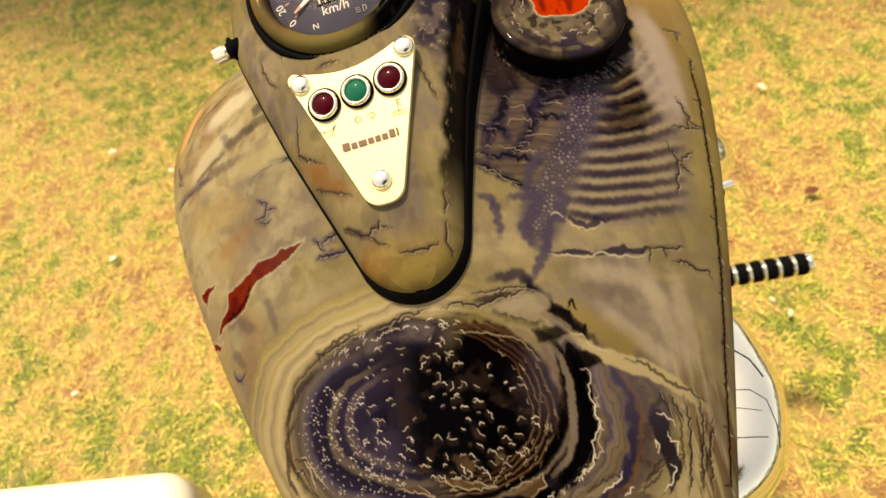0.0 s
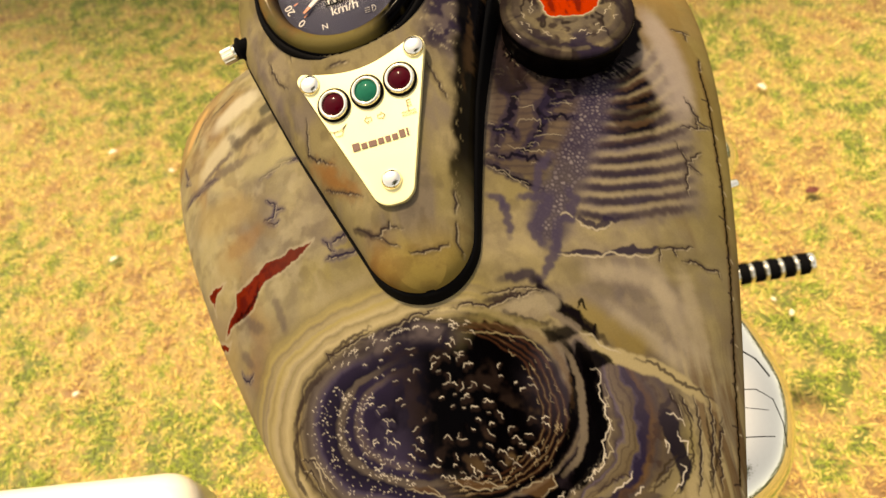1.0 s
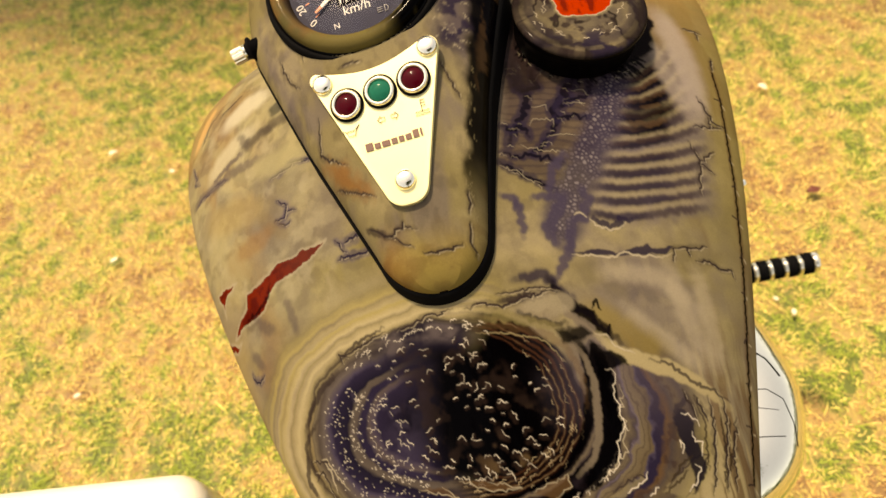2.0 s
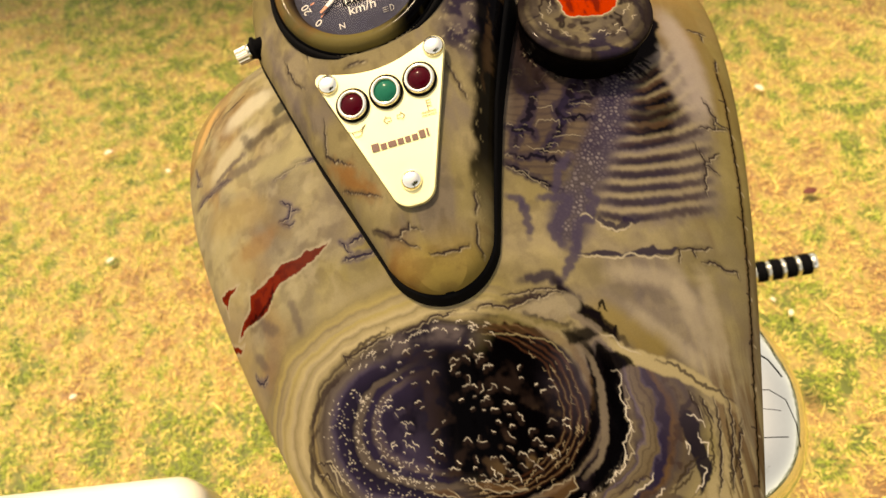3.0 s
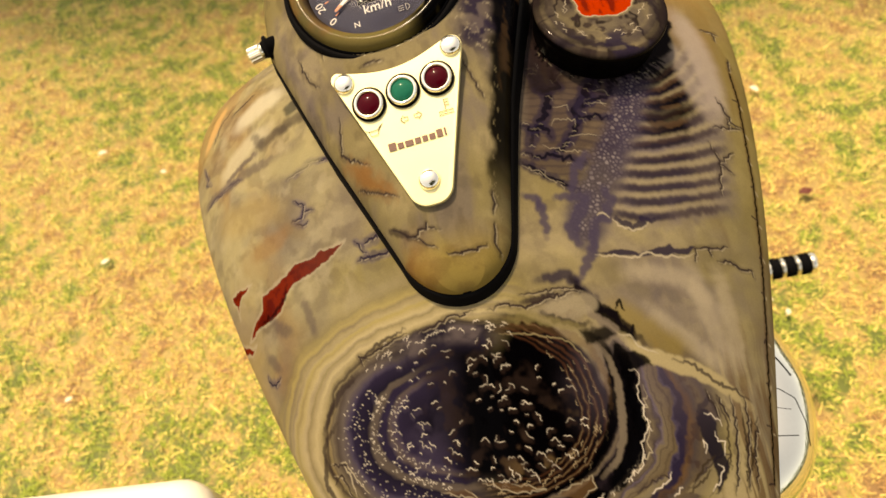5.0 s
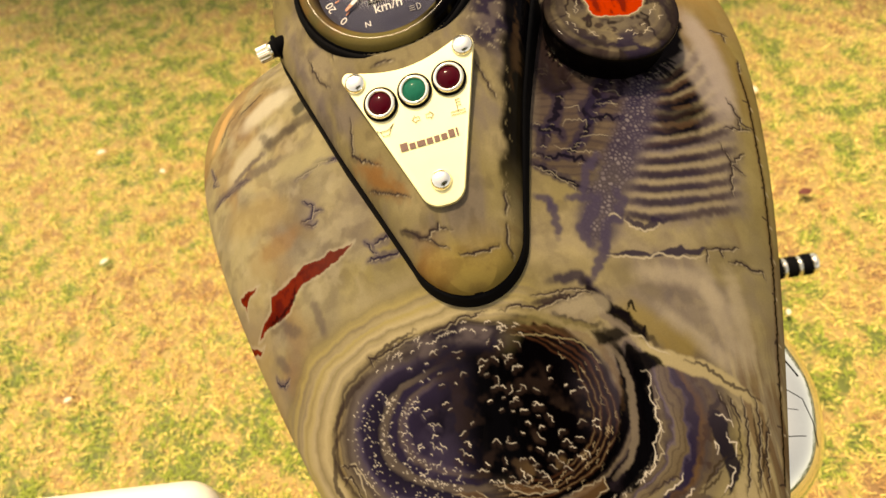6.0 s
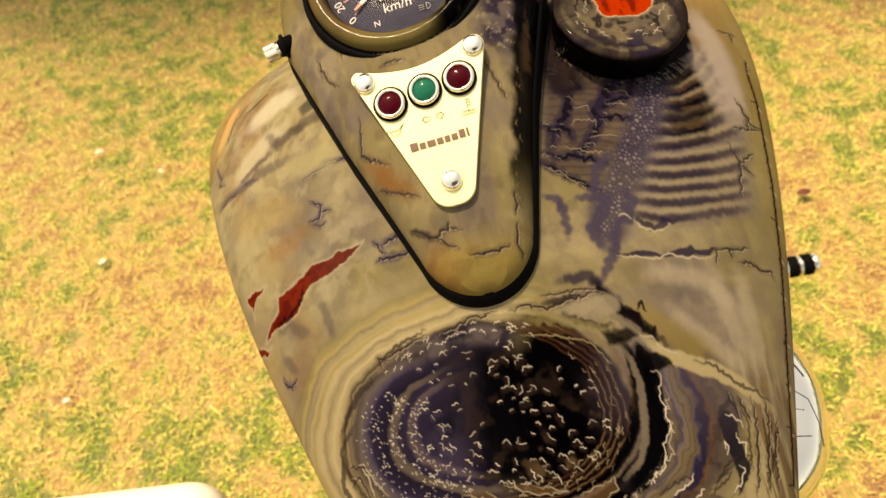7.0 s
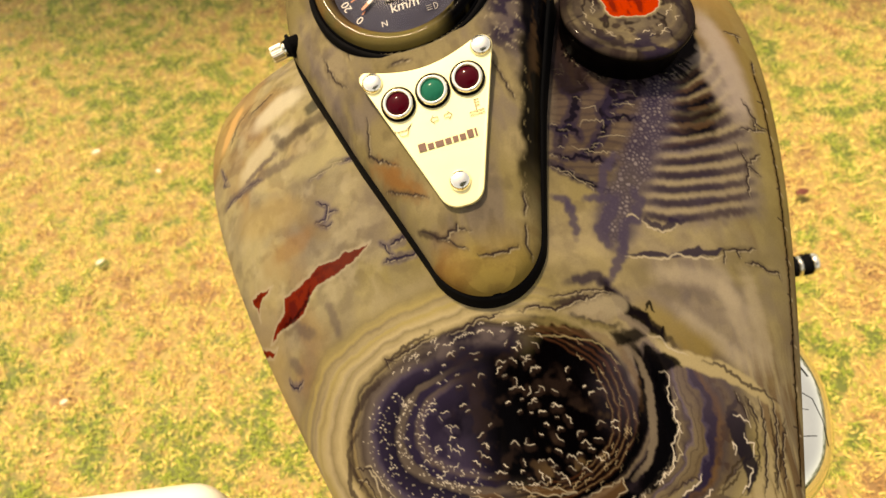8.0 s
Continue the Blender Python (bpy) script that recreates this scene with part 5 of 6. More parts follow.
# ---------------------------------------------------------------- speedometer
def build_gauge():
    slope = math.atan(0.40)
    m = Matrix.Translation((-0.0165, 0.3815, 0.9315)) @ Matrix.Rotation(slope, 4, "X")
    g = part("speedometer", lathe([(0.030, -0.030), (0.0565, -0.012), (0.0572, -0.002), (0.0568, 0.002), (0.0545, 0.003)], 96, m), BLACK, bike, "round speedometer with dark grey dial")
    # black ring added in place of the dark gap round the gauge
    part("gap_ring", lathe([(0.0556, -0.010), (0.0558, 0.0014), (0.0574, 0.0030), (0.0592, 0.0022), (0.0604, -0.001), (0.0608, -0.010)], 128, m), RUBBER, g, "black ring in place of the dark gap round the gauge")
    s = Sheet(-56, 56, -56, 56, 0.5, 9)
    s.c[:] = pigment(104, 95, 60)
    s.lay(0.7 * step(0.4, 0.65, cloud(s.x, s.y, 22, 41)), pigment(124, 112, 66))
    s.lay(0.45 * step(-10, -40, s.x) * step(0.4, 0.6, cloud(s.x, s.y, 16, 42)), pigment(150, 104, 60))
    s.lay(0.8 * step(48.5, 45.0, np.hypot(s.x, s.y)) * step(0.36, 0.52, cloud(s.x, s.y, 14, 45)), UMBER)
    s.lay(step(0.44, 0.54, cloud(s.x, s.y, 12, 43)) * step(8, 26, s.x), PITCH)
    prof = [(0.0552, 0.0020), (0.0550, 0.0052), (0.0536, 0.0078), (0.0508, 0.0092), (0.0472, 0.0088), (0.0452, 0.0072), (0.0442, 0.0045), (0.0438, -0.001)]
    seg = 128
    a = np.linspace(0, 2 * np.pi, seg, endpoint=False)
    v = np.array([[r * np.cos(t), r * np.sin(t), z] for r, z in prof for t in a])
    col = s.at(v[:, 0] * 1000, v[:, 1] * 1000)
    r4 = np.array(m)
    v = v @ r4[:3, :3].T + r4[:3, 3]
    sheet_mesh("gauge_bezel", v, seg, len(prof), col, g, "olive and gold painted bezel", wrap=True)
    part("dial", lathe([(0, 0.0), (0.0445, 0.0)], 96, m), DIAL, g, "dark grey dial")
    part("gauge_glass", lathe([(0, 0.0045), (0.0442, 0.0040), (0.0440, 0.0048), (0.025, 0.0054), (0, 0.0056)], 64, m), GLASS, g, "clear gauge glass").visible_shadow = False
    # numerals round the dial: 0 at the lower left, rising clockwise
    def spot(deg, r, size, text, turn=None):
        t = radians(deg)
        mm = m @ Matrix.Translation((r * math.cos(t), r * math.sin(t), 0.0004)) @ Matrix.Rotation(t - math.pi / 2 if turn is None else radians(turn), 4, "Z")
        writing(text, size, mm, g, INK)
    for i in range(10):
        spot(218 - 20 * i, 0.0388, 0.0074, str(20 * i))
    spot(243, 0.0357, 0.0056, "N", 0)
    spot(267, 0.0232, 0.0092, "km/h", 0)
    lamp = m @ Matrix.Translation((0.0157, -0.0303, 0.0005))
    half = [(0.0022 * math.cos(a), 0.0022 * math.sin(a)) for a in (-math.pi / 2 + math.pi * k / 10 for k in range(11))]
    part("headlight_symbol", tube([lamp @ Vector((a + 0.0005, b, 0)) for a, b in half + half[:1]], 0.0002, 5), INK, g)
    for k in range(3):
        part("headlight_symbol", tube([lamp @ Vector((-0.0045, 0.0015 - 0.0015 * k, 0)), lamp @ Vector((-0.001, 0.0015 - 0.0015 * k, 0))], 0.0002, 5), INK, g)
    # odometer window above the unit
    part("odometer", rounded([(-0.013, -0.0185), (0.013, -0.0185), (0.013, -0.0115), (-0.013, -0.0115)], 0.0001, 0.0008, 0.0001, m, 1), BLACK, g, "odometer window with pale figures")
    for k in range(6):
        px = -0.0112 + 0.0040 * k
        part("figure_bar", rounded([(px, -0.0172), (px + 0.0010, -0.0172), (px + 0.0010, -0.0132), (px, -0.0132)], 0.0007, 0.0010, 0.00005, m, 1), INK, g, smooth=False)
    for i in range(10):
        t = radians(216 - 20 * i)
        d, e = Vector((math.cos(t), math.sin(t), 0)), Vector((-math.sin(t), math.cos(t), 0))
        bm = bmesh.new()
        bm.faces.new([bm.verts.new(m @ (d * r + e * w + Vector((0, 0, 0.0005)))) for r, w in ((0.0352, -0.0004), (0.0352, 0.0004), (0.0322, 0.0004), (0.0322, -0.0004))])
        part("dial_mark", bm, NEEDLE_TIP, g, "orange dial mark", smooth=False)
    t = radians(214)
    d, e = Vector((math.cos(t), math.sin(t), 0)), Vector((-math.sin(t), math.cos(t), 0))
    def blade(r0, r1, w0, w1, mat, name, lift):
        bm = bmesh.new()
        lo = [bm.verts.new(m @ (d * r + e * w + Vector((0, 0, lift)))) for r, w in ((r0, -w0), (r1, -w1), (r1, w1), (r0, w0))]
        hi = [bm.verts.new(q.co + (m.to_3x3() @ Vector((0, 0, 0.0006)))) for q in lo]
        bm.faces.new(lo[::-1])
        bm.faces.new(hi)
        for i in range(4):
            bm.faces.new((lo[i], lo[(i + 1) % 4], hi[(i + 1) % 4], hi[i]))
        part(name, bm, mat, g, smooth=False)
    blade(-0.008, 0.028, 0.0016, 0.0011, INK, "needle", 0.0018)
    blade(0.028, 0.0335, 0.0011, 0.0007, NEEDLE_TIP, "needle_tip", 0.0018)
    part("needle_hub", lathe([(0.006, 0.0), (0.006, 0.003), (0.004, 0.004), (0, 0.0042)], 32, m), BLACK, g)


build_gauge()


# ---------------------------------------------------------------- trip knob on the console's flank
def build_knob():
    d = Vector((-0.92, -0.18, -0.02)).normalized()
    base = Vector((-0.0995, 0.3770, 0.9085))
    m = Matrix.Translation(base) @ d.to_track_quat("Z", "Y").to_matrix().to_4x4()
    k = part("reset_knob", lathe([(0, -0.010), (0.0060, -0.010), (0.0062, -0.0012), (0.0082, -0.0008), (0.0086, 0.0004), (0.0080, 0.0014), (0.0062, 0.0020), (0.0058, 0.0030), (0.0054, 0.0040)], 40, m), RUBBER, bike, "black rubber boot of the reset knob")
    bm = bmesh.new()
    seg, rings = 56, []
    for r, z, cut in ((0.0044, 0.0035, 0), (0.0054, 0.0040, 0), (0.0056, 0.0050, 0), (0.0047, 0.0056, 0), (0.0052, 0.0062, 1), (0.0051, 0.0140, 1), (0.0045, 0.0148, 0)):
        rings.append([bm.verts.new(m @ Vector(((r + 0.0003 * cut * (i % 2)) * math.cos(2 * math.pi * i / seg), (r + 0.0003 * cut * (i % 2)) * math.sin(2 * math.pi * i / seg), z))) for i in range(seg)])
    for a, b in zip(rings, rings[1:]):
        for i in range(seg):
            bm.faces.new((a[i], a[(i + 1) % seg], b[(i + 1) % seg], b[i]))
    bm.faces.new(rings[-1])
    part("knob", bm, CHROME, k, "knurled chrome knob", smooth=False)


build_knob()


# ---------------------------------------------------------------- filler cap
def paint_cap():
    s = Sheet(-50, 50, -50, 50, 0.3, 15)
    x, y = s.x, s.y
    r = np.hypot(x, y)
    wx, wy = x + 8 * (cloud(x, y, 16, 54) - 0.5), y + 8 * (cloud(x, y, 16, 55) - 0.5)
    s.c[:] = pigment(118, 106, 84)
    s.lay(0.6 * step(0.5, 0.7, cloud(wx, wy, 10, 60)), TAN)
    s.lay(0.5 * step(0.42, 0.62, cloud(wx, wy, 18, 51)), pigment(78, 70, 70))
    s.lay(0.9 * step(0.16, 0.03, np.abs(2 * cloud(wx, wy, 13, 120, 3) - 1)), pigment(36, 28, 28))
    s.lay(0.85 * step(0.50, 0.62, cloud(wx * 1.3, wy, 11, 52)), UMBER)
    s.lay(0.5 * step(31, 34, r + 3 * cloud(x, y, 10, 56)) * step(38, 35, r), pigment(62, 54, 60))
    s.lay(0.7 * step(38.5, 40, r), UMBER)
    s.lay(0.8 * step(-20, -28, y) * step(0.45, 0.6, cloud(wx, wy * 2, 12, 57)) , INKY)
    s.lay(0.5 * step(35, 36.5, r) * step(39.5, 37.5, r) * step(0.35, 0.6, cloud(x, y, 9, 53)), pigment(136, 124, 96))
    for _ in range(26):
        a = s.rng.uniform(0, 2 * math.pi)
        q = s.rng.uniform(23, 34)
        s.curl(q * math.cos(a), q * math.sin(a), s.rng.uniform(3, 7), a + 1.6, pigment(226, 212, 186), s.rng.uniform(0.5, 0.95), 0.2)
    s.lay(0.75 * step(29, 38, r + 6 * (cloud(x, y, 8, 46) - 0.5)) * step(0.30, 0.60, cloud(wx, wy, 12, 47)), pigment(34, 27, 27))
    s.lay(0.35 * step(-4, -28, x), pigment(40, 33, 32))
    # ember seen through a burnt opening
    hole = 20.6 * ((np.abs(x - 1) / 17.0) ** 3 + (np.abs(y - 5) / 16.0) ** 3) ** (1 / 3) + 6 * (cloud(x, y, 7, 58) - 0.5)
    s.lay(0.8 * step(24.5, 21.6, hole), pigment(150, 136, 104))
    s.lay(step(22.0, 21.4, hole), LIP)
    s.lay(step(21.4, 20.6, hole), EMBER)
    s.lay(0.8 * step(20.8, 16, hole) * step(0.42, 0.62, cloud(x * 1.6, y * 0.7, 9, 59)), pigment(96, 20, 8))
    return s


def build_cap():
    s = paint_cap()
    x, y = 0.1130, 0.3490
    d = 1e-3
    ex = Vector((2 * d, 0, float(tank_top(x + d, y) - tank_top(x - d, y)))).normalized()
    ey = Vector((0, 2 * d, float(tank_top(x, y + d) - tank_top(x, y - d))))
    n = ex.cross(ey).normalized()
    m = Matrix.Translation((x, y, float(tank_top(x, y)))) @ Matrix((ex, n.cross(ex), n)).transposed().to_4x4()
    part("cap_skirt", lathe([(0.037, -0.008), (0.0405, -0.004), (0.0408, 0.006), (0.0425, 0.0120), (0.0434, 0.0150), (0.0425, 0.0170)], 96, m), BLACK, bike, "black ring under the filler cap")
    r = np.concatenate([[0.0428, 0.0431, 0.0427, 0.0418], np.linspace(0.0405, 0.0002, 110)])
    z = np.concatenate([[0.0150, 0.0168, 0.0178, 0.0185], 0.0190 + 0.0028 * (1 - (np.linspace(0.0405, 0.0002, 110) / 0.0405) ** 2)])
    seg = 420
    a = np.linspace(0, 2 * np.pi, seg, endpoint=False)
    v = np.stack([np.outer(r, np.cos(a)), np.outer(r, np.sin(a)), np.repeat(z[:, None], seg, 1)], -1).reshape(-1, 3)
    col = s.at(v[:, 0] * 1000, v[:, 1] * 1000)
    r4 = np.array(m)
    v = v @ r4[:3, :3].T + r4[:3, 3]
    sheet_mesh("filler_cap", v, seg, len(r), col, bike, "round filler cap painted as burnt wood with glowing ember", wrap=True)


build_cap()


# ---------------------------------------------------------------- running gear below the tank
def egg(cx, cy, cz, rx, ry, rz, power, nu=64, nv=40, crown=None):
    """A rounded solid; power squares its plan, crown its profile."""
    bm = bmesh.new()
    f = lambda v: math.copysign(abs(v) ** (2 / power), v)
    h = lambda v: math.copysign(abs(v) ** (2 / (crown or power)), v)
    rings = []
    for j in range(1, nv):
        b = -math.pi / 2 + math.pi * j / nv
        rings.append([bm.verts.new((cx + rx * h(math.cos(b)) * f(math.cos(a)), cy + ry * h(math.cos(b)) * f(math.sin(a)), cz + rz * h(math.sin(b)))) for a in (2 * math.pi * i / nu for i in range(nu))])
    for a, b in zip(rings, rings[1:]):
        for i in range(nu):
            bm.faces.new((a[i], a[(i + 1) % nu], b[(i + 1) % nu], b[i]))
    bm.faces.new(rings[0][::-1])
    bm.faces.new(rings[-1])
    return bm


def build_running_gear():
    eng = part("engine", egg(0.0, 0.22, 0.34, 0.13, 0.24, 0.20, 4), ALLOY, bike, "cast alloy engine block")
    for k in range(7):
        part("cooling_fin", egg(0.0, 0.20, 0.50 + 0.022 * k, 0.115, 0.15, 0.006, 5, 40, 8), ALLOY, eng)
    shell = egg(0.135, 0.190, 0.555, 0.095, 0.112, 0.060, 2.15, 160, 160, crown=3.6)
    for v in shell.verts:
        v.co.z += 0.0012 * math.sin(9 * (v.co.y - 0.19) / 0.112 + 3 * (v.co.x - 0.135) / 0.1)
    cover = part("engine_cover", shell, CHROME, bike, "large rounded chrome engine cover")

    def on_cover(px, py):
        r = (abs((px - 0.135) / 0.095) ** 2.15 + abs((py - 0.190) / 0.112) ** 2.15) ** (1 / 2.15)
        swell = 0.0012 * math.sin(9 * (py - 0.19) / 0.112 + 3 * (px - 0.135) / 0.1)
        return Vector((px, py, 0.555 + 0.060 * max(0.0, 1 - r ** 3.6) ** (1 / 3.6) + swell))
    # thin black strips standing in for dark reflections on the cover
    for pts, wide in (([(0.150, 0.172), (0.176, 0.170), (0.196, 0.167), (0.206, 0.158), (0.207, 0.140), (0.203, 0.122)], 0.0004), ([(0.150, 0.158), (0.180, 0.155), (0.199, 0.150)], 0.0003),
                      ([(0.150, 0.134), (0.175, 0.132), (0.196, 0.130)], 0.0004), ([(0.165, 0.213), (0.192, 0.207), (0.206, 0.192), (0.211, 0.176)], 0.0007)):
        fine = [(pts[k][0] + (pts[k + 1][0] - pts[k][0]) * f / 6, pts[k][1] + (pts[k + 1][1] - pts[k][1]) * f / 6) for k in range(len(pts) - 1) for f in range(6)] + pts[-1:]
        part("reflection_line", tube([on_cover(*p) for p in fine], wide, 8), BLACK, cover, "thin black line in place of a dark reflection")
    part("rocker_cover", egg(0.115, 0.055, 0.500, 0.085, 0.055, 0.055, 2.6), CHROME, bike, "smaller chrome cover behind it")
    m = Matrix.Translation((0.207, 0.412, 0.600)) @ Matrix.Rotation(math.pi / 2, 4, "Y")
    horn = part("horn_cover", lathe([(0.020, -0.09), (0.022, -0.02), (0.046, -0.006), (0.056, 0.004), (0.057, 0.014), (0.054, 0.022), (0.050, 0.024), (0.046, 0.030), (0.030, 0.055), (0.016, 0.067), (0, 0.070)], 72, m), CHROME, bike, "round chrome dome cover")
    part("cover_bolt", lathe([(0.005, -0.012), (0.005, 0.001), (0.0035, 0.003), (0, 0.004)], 24, Matrix.Translation((0.2600, 0.370, 0.605)) @ Matrix.Rotation(math.pi / 2, 4, "Y")), CHROME, horn, "chrome cap bolt")
    part("bolt_washer", lathe([(0.004, -0.02), (0.0075, -0.012), (0.0075, -0.006), (0.004, -0.004)], 24, Matrix.Translation((0.2570, 0.368, 0.600)) @ Matrix.Rotation(math.pi / 2, 4, "Y")), BLACK, horn)
    # foot peg: chrome core with rubber sleeves
    a, b = Vector((0.300, 0.4640, 0.2350)), Vector((0.4430, 0.4500, 0.2370))
    d = (b - a).normalized()
    m = Matrix.Translation(a) @ d.to_track_quat("Z", "Y").to_matrix().to_4x4()
    ln = (b - a).length
    peg = part("foot_peg", lathe([(0.0, -0.02), (0.010, -0.02), (0.0152, 0.0), (0.0152, ln - 0.009), (0.0166, ln - 0.008), (0.0166, ln - 0.0015), (0.0148, ln), (0, ln)], 40, m), CHROME, bike, "chrome foot peg with black rubber sleeves")
    z = ln - 0.0080
    while z > 0.02:
        part("rubber_sleeve", lathe([(0.0148, z - 0.0152), (0.0161, z - 0.0146), (0.0164, z - 0.0075), (0.0161, z - 0.0006), (0.0148, z)], 40, m), RUBBER, peg, "black rubber sleeve")
        part("chrome_ring", lathe([(0.0148, z - 0.0205), (0.0161, z - 0.0200), (0.0164, z - 0.0178), (0.0161, z - 0.0156), (0.0148, z - 0.0153)], 40, m), CHROME, peg, "chrome ring")
        z -= 0.0207
    part("peg_bracket", tube([(0.10, 0.44, 0.25), (0.20, 0.46, 0.235), (0.31, 0.463, 0.235)], 0.013), CHROME, bike)
    # frame, wheels and side stand, hidden below tank and outside the view
    part("frame_tube", tube([(0, -0.42, 0.42), (0, -0.12, 0.62), (0, 0.10, 0.66), (0, 0.50, 0.74), (0, 0.66, 0.70)], 0.024), BLACK, bike, "black frame tube")
    for sx in (-1, 1):
        part("frame_tube", tube([(sx * 0.09, -0.44, 0.28), (sx * 0.10, 0.0, 0.16), (sx * 0.10, 0.38, 0.15), (sx * 0.05, 0.58, 0.60)], 0.016), BLACK, bike)
        part("fork_leg", tube([(sx * 0.09, 0.64, 0.74), (sx * 0.085, 1.02, 0.285)], 0.022), CHROME, bike, "chrome fork leg")
    part("fork_clamp", tube([(-0.10, 0.64, 0.72), (0.10, 0.64, 0.72)], 0.026), BLACK, bike)
    for wy in (-0.46, 1.02):
        m = Matrix.Translation((0, wy, 0.292)) @ Matrix.Rotation(math.pi / 2, 4, "Y")
        prof = [(0.235, -0.05), (0.28, -0.06), (0.305, -0.04), (0.313, 0), (0.305, 0.04), (0.28, 0.06), (0.235, 0.05)]
        wheel = part("wheel", lathe([(0.02, -0.09), (0.05, -0.09), (0.05, 0.09), (0.02, 0.09), (0.02, -0.09)], 40, m), ALLOY, bike, "spoked wheel")
        part("tyre", lathe(prof + prof[:1], 72, m), TYRE, wheel, "black tyre")
        part("rim", lathe([(0.222, -0.05), (0.240, -0.052), (0.236, 0), (0.240, 0.052), (0.222, 0.05), (0.222, -0.05)], 72, m), CHROME, wheel, "chrome rim")
        for i in range(16):
            t = 2 * math.pi * i / 16
            part("spoke", tube([m @ Vector((0.04 * math.cos(t), 0.04 * math.sin(t), 0.03 * (-1) ** i)), m @ Vector((0.23 * math.cos(t + 0.2), 0.23 * math.sin(t + 0.2), 0))], 0.002, 6), CHROME, wheel)
    part("side_stand", tube([(-0.09, 0.12, 0.16), (-0.235, 0.16, 0.034)], 0.012), BLACK, bike, "black side stand leg")


build_running_gear()


# ---------------------------------------------------------------- cream stool beside the motorcycle
def build_stool():
    st = tagged(new("stool"), "cream vinyl padded stool standing on the lawn", "stool")
    st.matrix_world = Matrix.Translation((-0.4825, 0.055, 0)) @ Matrix.Rotation(radians(-4.0), 4, "Z")
    loop = smooth_loop([(-0.21, -0.17), (0.205, -0.17), (0.205, 0.165), (-0.21, 0.165)], [0.05, 0.045, 0.040, 0.05], 12)
    seat = part("seat", rounded(loop, 0.530, 0.602, 0.026, seg=8), CREAM, st, "cream padded seat")
    under = [(a * 0.97, b * 0.97) for a, b in loop]
    part("seat_base", rounded(under, 0.512, 0.531, 0.003), BLACK, st)
    for a in (-0.17, 0.165):
        for b in (-0.13, 0.125):
            part("leg", tube([(a, b, 0.52), (a * 1.06, b * 1.08, 0.0)], 0.012), CHROME, st, "slim metal leg")


build_stool()


# ---------------------------------------------------------------- litter on the lawn
def litter(name, x, y, size, turn, mat, label):
    bm = bmesh.new()
    n = 9
    mid = [bm.verts.new((size * (i / (n - 1) - 0.5), 0, size * 0.10 * math.sin(math.pi * i / (n - 1)))) for i in range(n)]
    for sgn in (-1, 1):
        rim = [bm.verts.new((v.co.x, sgn * size * 0.30 * math.sin(math.pi * i / (n - 1)) ** 0.7, v.co.z + size * 0.10)) for i, v in enumerate(mid)]
        for i in range(n - 1):
            try:
                bm.faces.new((mid[i], mid[i + 1], rim[i + 1], rim[i]))
            except ValueError:
                pass
    bmesh.ops.remove_doubles(bm, verts=bm.verts, dist=1e-5)
    bmesh.ops.solidify(bm, geom=bm.faces, thickness=size * 0.03)
    bmesh.ops.recalc_face_normals(bm, faces=bm.faces)
    ob = part(name, bm, mat, None)
    ob.matrix_world = Matrix.Translation((x, y, 0.018)) @ Matrix.Rotation(turn, 4, "Z")
    return tagged(ob, label, "leaf" if mat is DRY_LEAF else "wood chip", "" if mat is DRY_LEAF else "wood chips on the lawn")


litter("fallen_leaf", 0.807, 0.786, 0.034, 0.1, DRY_LEAF, "curled reddish brown leaf lying on the lawn")
for cx, cy, size, turn in ((0.845, 1.13, 0.026, 2.0), (-0.880, 1.333, 0.026, 0.2), (-0.81, 0.953, 0.022, 0.5), (-0.83, 0.61, 0.017, 0.3), (0.632, 0.51, 0.016, 1.1), (0.612, 0.545, 0.012, 2.2), (-0.70, 1.22, 0.018, 2.6)):
    litter("wood_chip", cx, cy, size, turn, CHIP, "pale wood chip lying on the lawn")


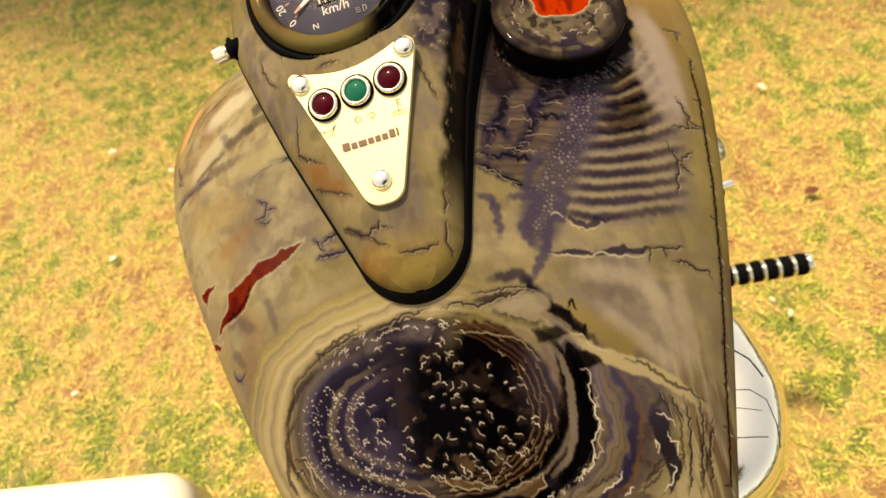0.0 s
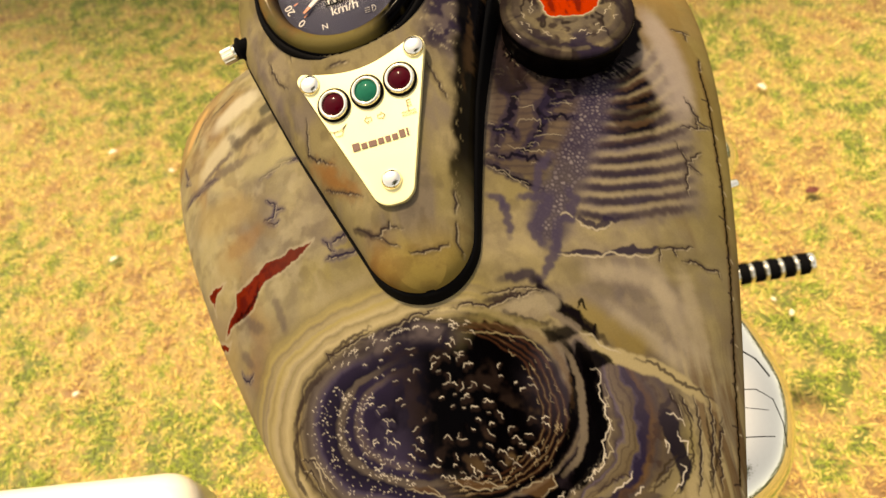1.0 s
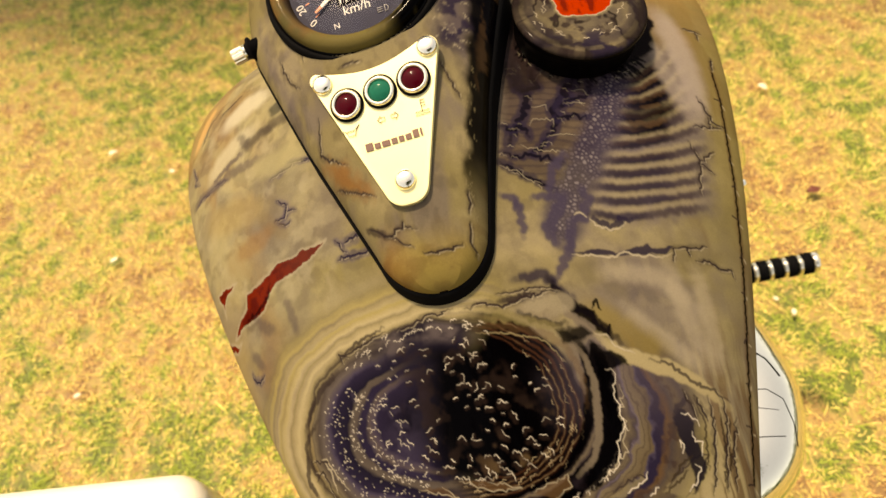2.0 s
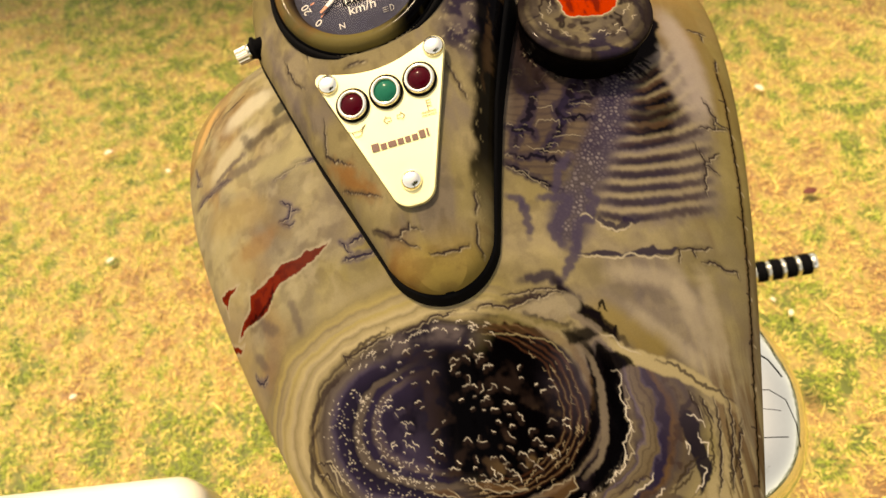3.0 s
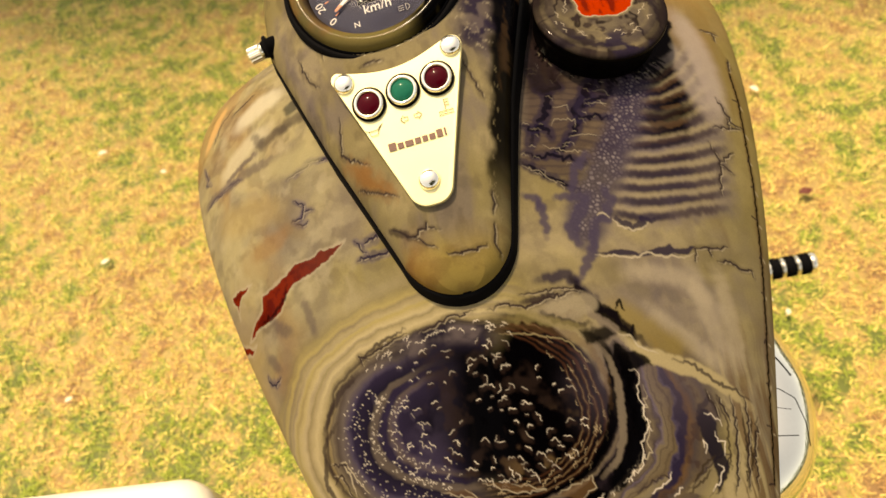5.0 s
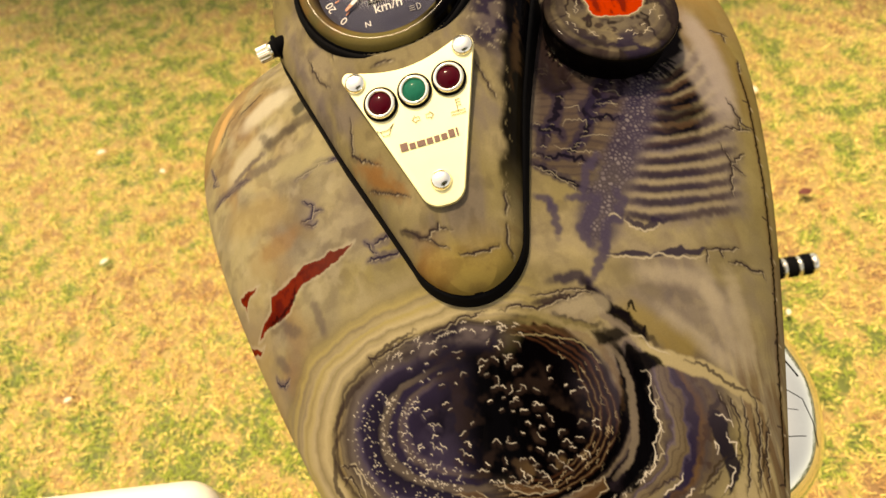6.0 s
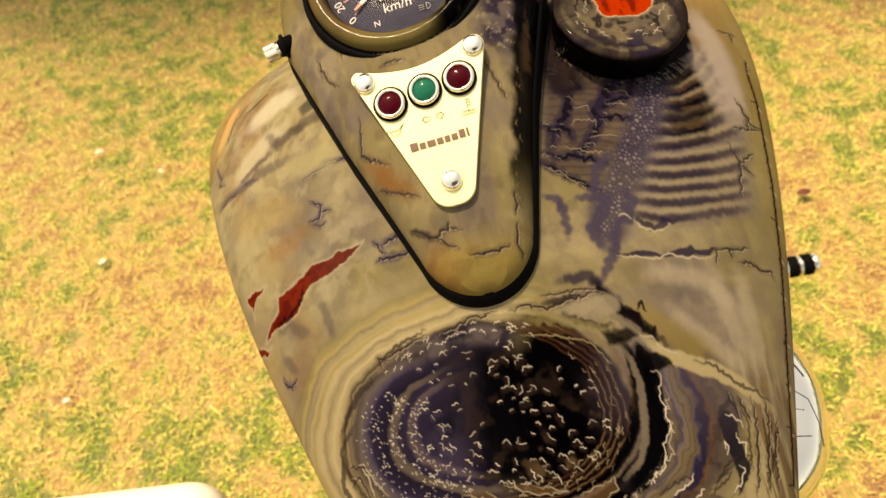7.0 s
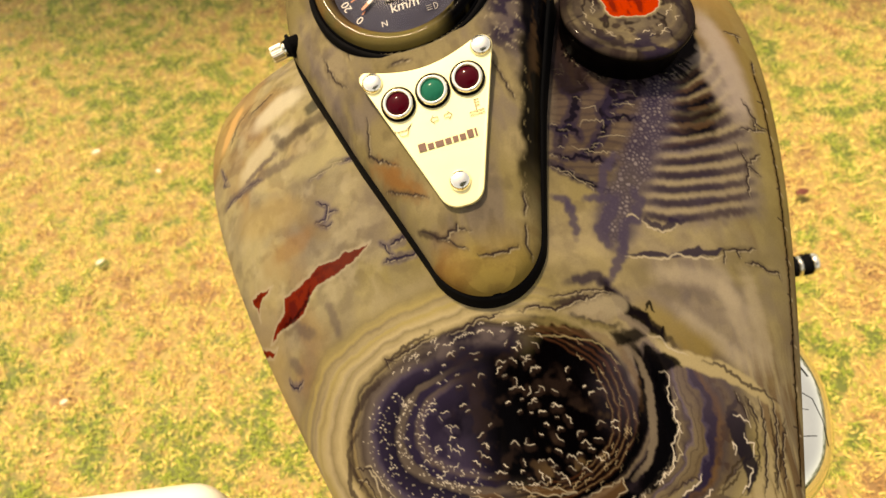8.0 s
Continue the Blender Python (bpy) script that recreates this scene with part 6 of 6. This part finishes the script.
# ---------------------------------------------------------------- tree whose shade reaches the lawn's far edge
def build_tree(crown_at, spread, limbs, clumps, seed, label, skirt=()):
    g = random.Random(seed)
    crown_at = Vector(crown_at)
    root = Vector((crown_at.x - 0.2, crown_at.y + 0.3 * math.copysign(1, crown_at.y), 0))
    tree = tagged(new("tree"), label, "tree")
    tree.matrix_world = Matrix.Translation(root)
    at = crown_at - root
    part("trunk", tube([(0, 0, -0.05), (0.03, 0, 0.8), (0.0, -0.05, 1.8), (at.x * 0.6, at.y * 0.6, at.z * 0.7), tuple(at)], [0.30, 0.22, 0.19, 0.14, 0.05], 18), BARK, tree, "rough grey-brown trunk")
    tips = []
    for i in range(limbs):
        a, e = g.uniform(0, 6.283), g.uniform(-0.35, 1.2)
        d = Vector((math.cos(a) * math.cos(e), math.sin(a) * math.cos(e), math.sin(e) * 0.7)) * spread * g.uniform(0.6, 1.05)
        s = Vector((0, -0.05, 1.9)).lerp(at, g.uniform(0.1, 0.9))
        e2 = at + d
        part("limb", tube([s, s.lerp(e2, 0.5) + Vector((0, 0, 0.25)), e2], [0.06, 0.04, 0.012], 8), BARK, tree)
        tips.append(e2)
    k = spread * 0.74
    bm = bmesh.new()
    for c in tips + [at + Vector((g.uniform(-k, k), g.uniform(-k, k), g.uniform(-0.4 * k, 0.6 * k))) for _ in range(clumps)]:
        for _ in range(150):
            q = c + Vector((g.gauss(0, 0.42), g.gauss(0, 0.42), g.gauss(0, 0.3)))
            r = Euler((g.uniform(-0.8, 0.8), g.uniform(-0.8, 0.8), g.uniform(0, 6.28))).to_matrix()
            w = g.uniform(0.05, 0.10)
            bm.faces.new([bm.verts.new(q + r @ Vector(v)) for v in ((-w, 0, 0), (0, -w * 0.45, 0.01), (w, 0, 0), (0, w * 0.45, 0.01))])
    # unseen low leaf clumps, added to set the near edge of the shade
    for c in skirt:
        for _ in range(90):
            q = Vector(c) - root + Vector((g.gauss(0, 0.24), g.gauss(0, 0.17), g.gauss(0, 0.15)))
            r = Euler((g.uniform(-0.6, 0.6), g.uniform(-0.6, 0.6), g.uniform(0, 6.28))).to_matrix()
            w = g.uniform(0.05, 0.09)
            bm.faces.new([bm.verts.new(q + r @ Vector(v)) for v in ((-w, 0, 0), (0, -w * 0.45, 0.01), (w, 0, 0), (0, w * 0.45, 0.01))])
    part("crown", bm, LEAF, tree, "uneven green crown", smooth=False)


build_tree((-1.1, 6.1, 5.2), 2.7, 26, 30, 4, "broad leafy tree shading the far lawn",
           [(-0.82 - 2.9 + 0.42 * i, 0.95 + 2.20 - 0.09 * max(0, i - 5) + 0.36 * j + 0.06 * math.sin(5 * i), 3.0 + 0.12 * j) for i in range(12) for j in range(5)])
# added out of view so the lacquer and chrome mirror something dark
build_tree((0.1, -4.0, 5.0), 1.9, 22, 34, 6, "unseen leafy tree added behind to darken reflections")


def build_reflection_trees():
    """A far belt of trees, added unseen to give the chrome dark reflections."""
    g = random.Random(8)
    bm = bmesh.new()
    for i in range(150):
        a = 2 * math.pi * i / 150
        d, top = g.uniform(30, 42), g.uniform(4, 9)
        c = Vector((math.cos(a) * d, math.sin(a) * d, 0))
        for _ in range(110):
            q = c + Vector((g.gauss(0, 1.3), g.gauss(0, 1.3), top * g.uniform(0.02, 1) ** 0.8))
            r = Euler((g.uniform(0, 6.28), g.uniform(0, 6.28), g.uniform(0, 6.28))).to_matrix()
            w = g.uniform(0.25, 0.6)
            bm.faces.new([bm.verts.new(q + r @ Vector(v)) for v in ((-w, 0, 0), (0, -w * 0.6, 0.1), (w, 0, 0), (0, w * 0.6, 0.1))])
    ob = part("reflection_trees", bm, LEAF, None, smooth=False)
    tagged(ob, "unseen distant belt of trees added for chrome reflections", "trees", kind="stuff")


build_reflection_trees()
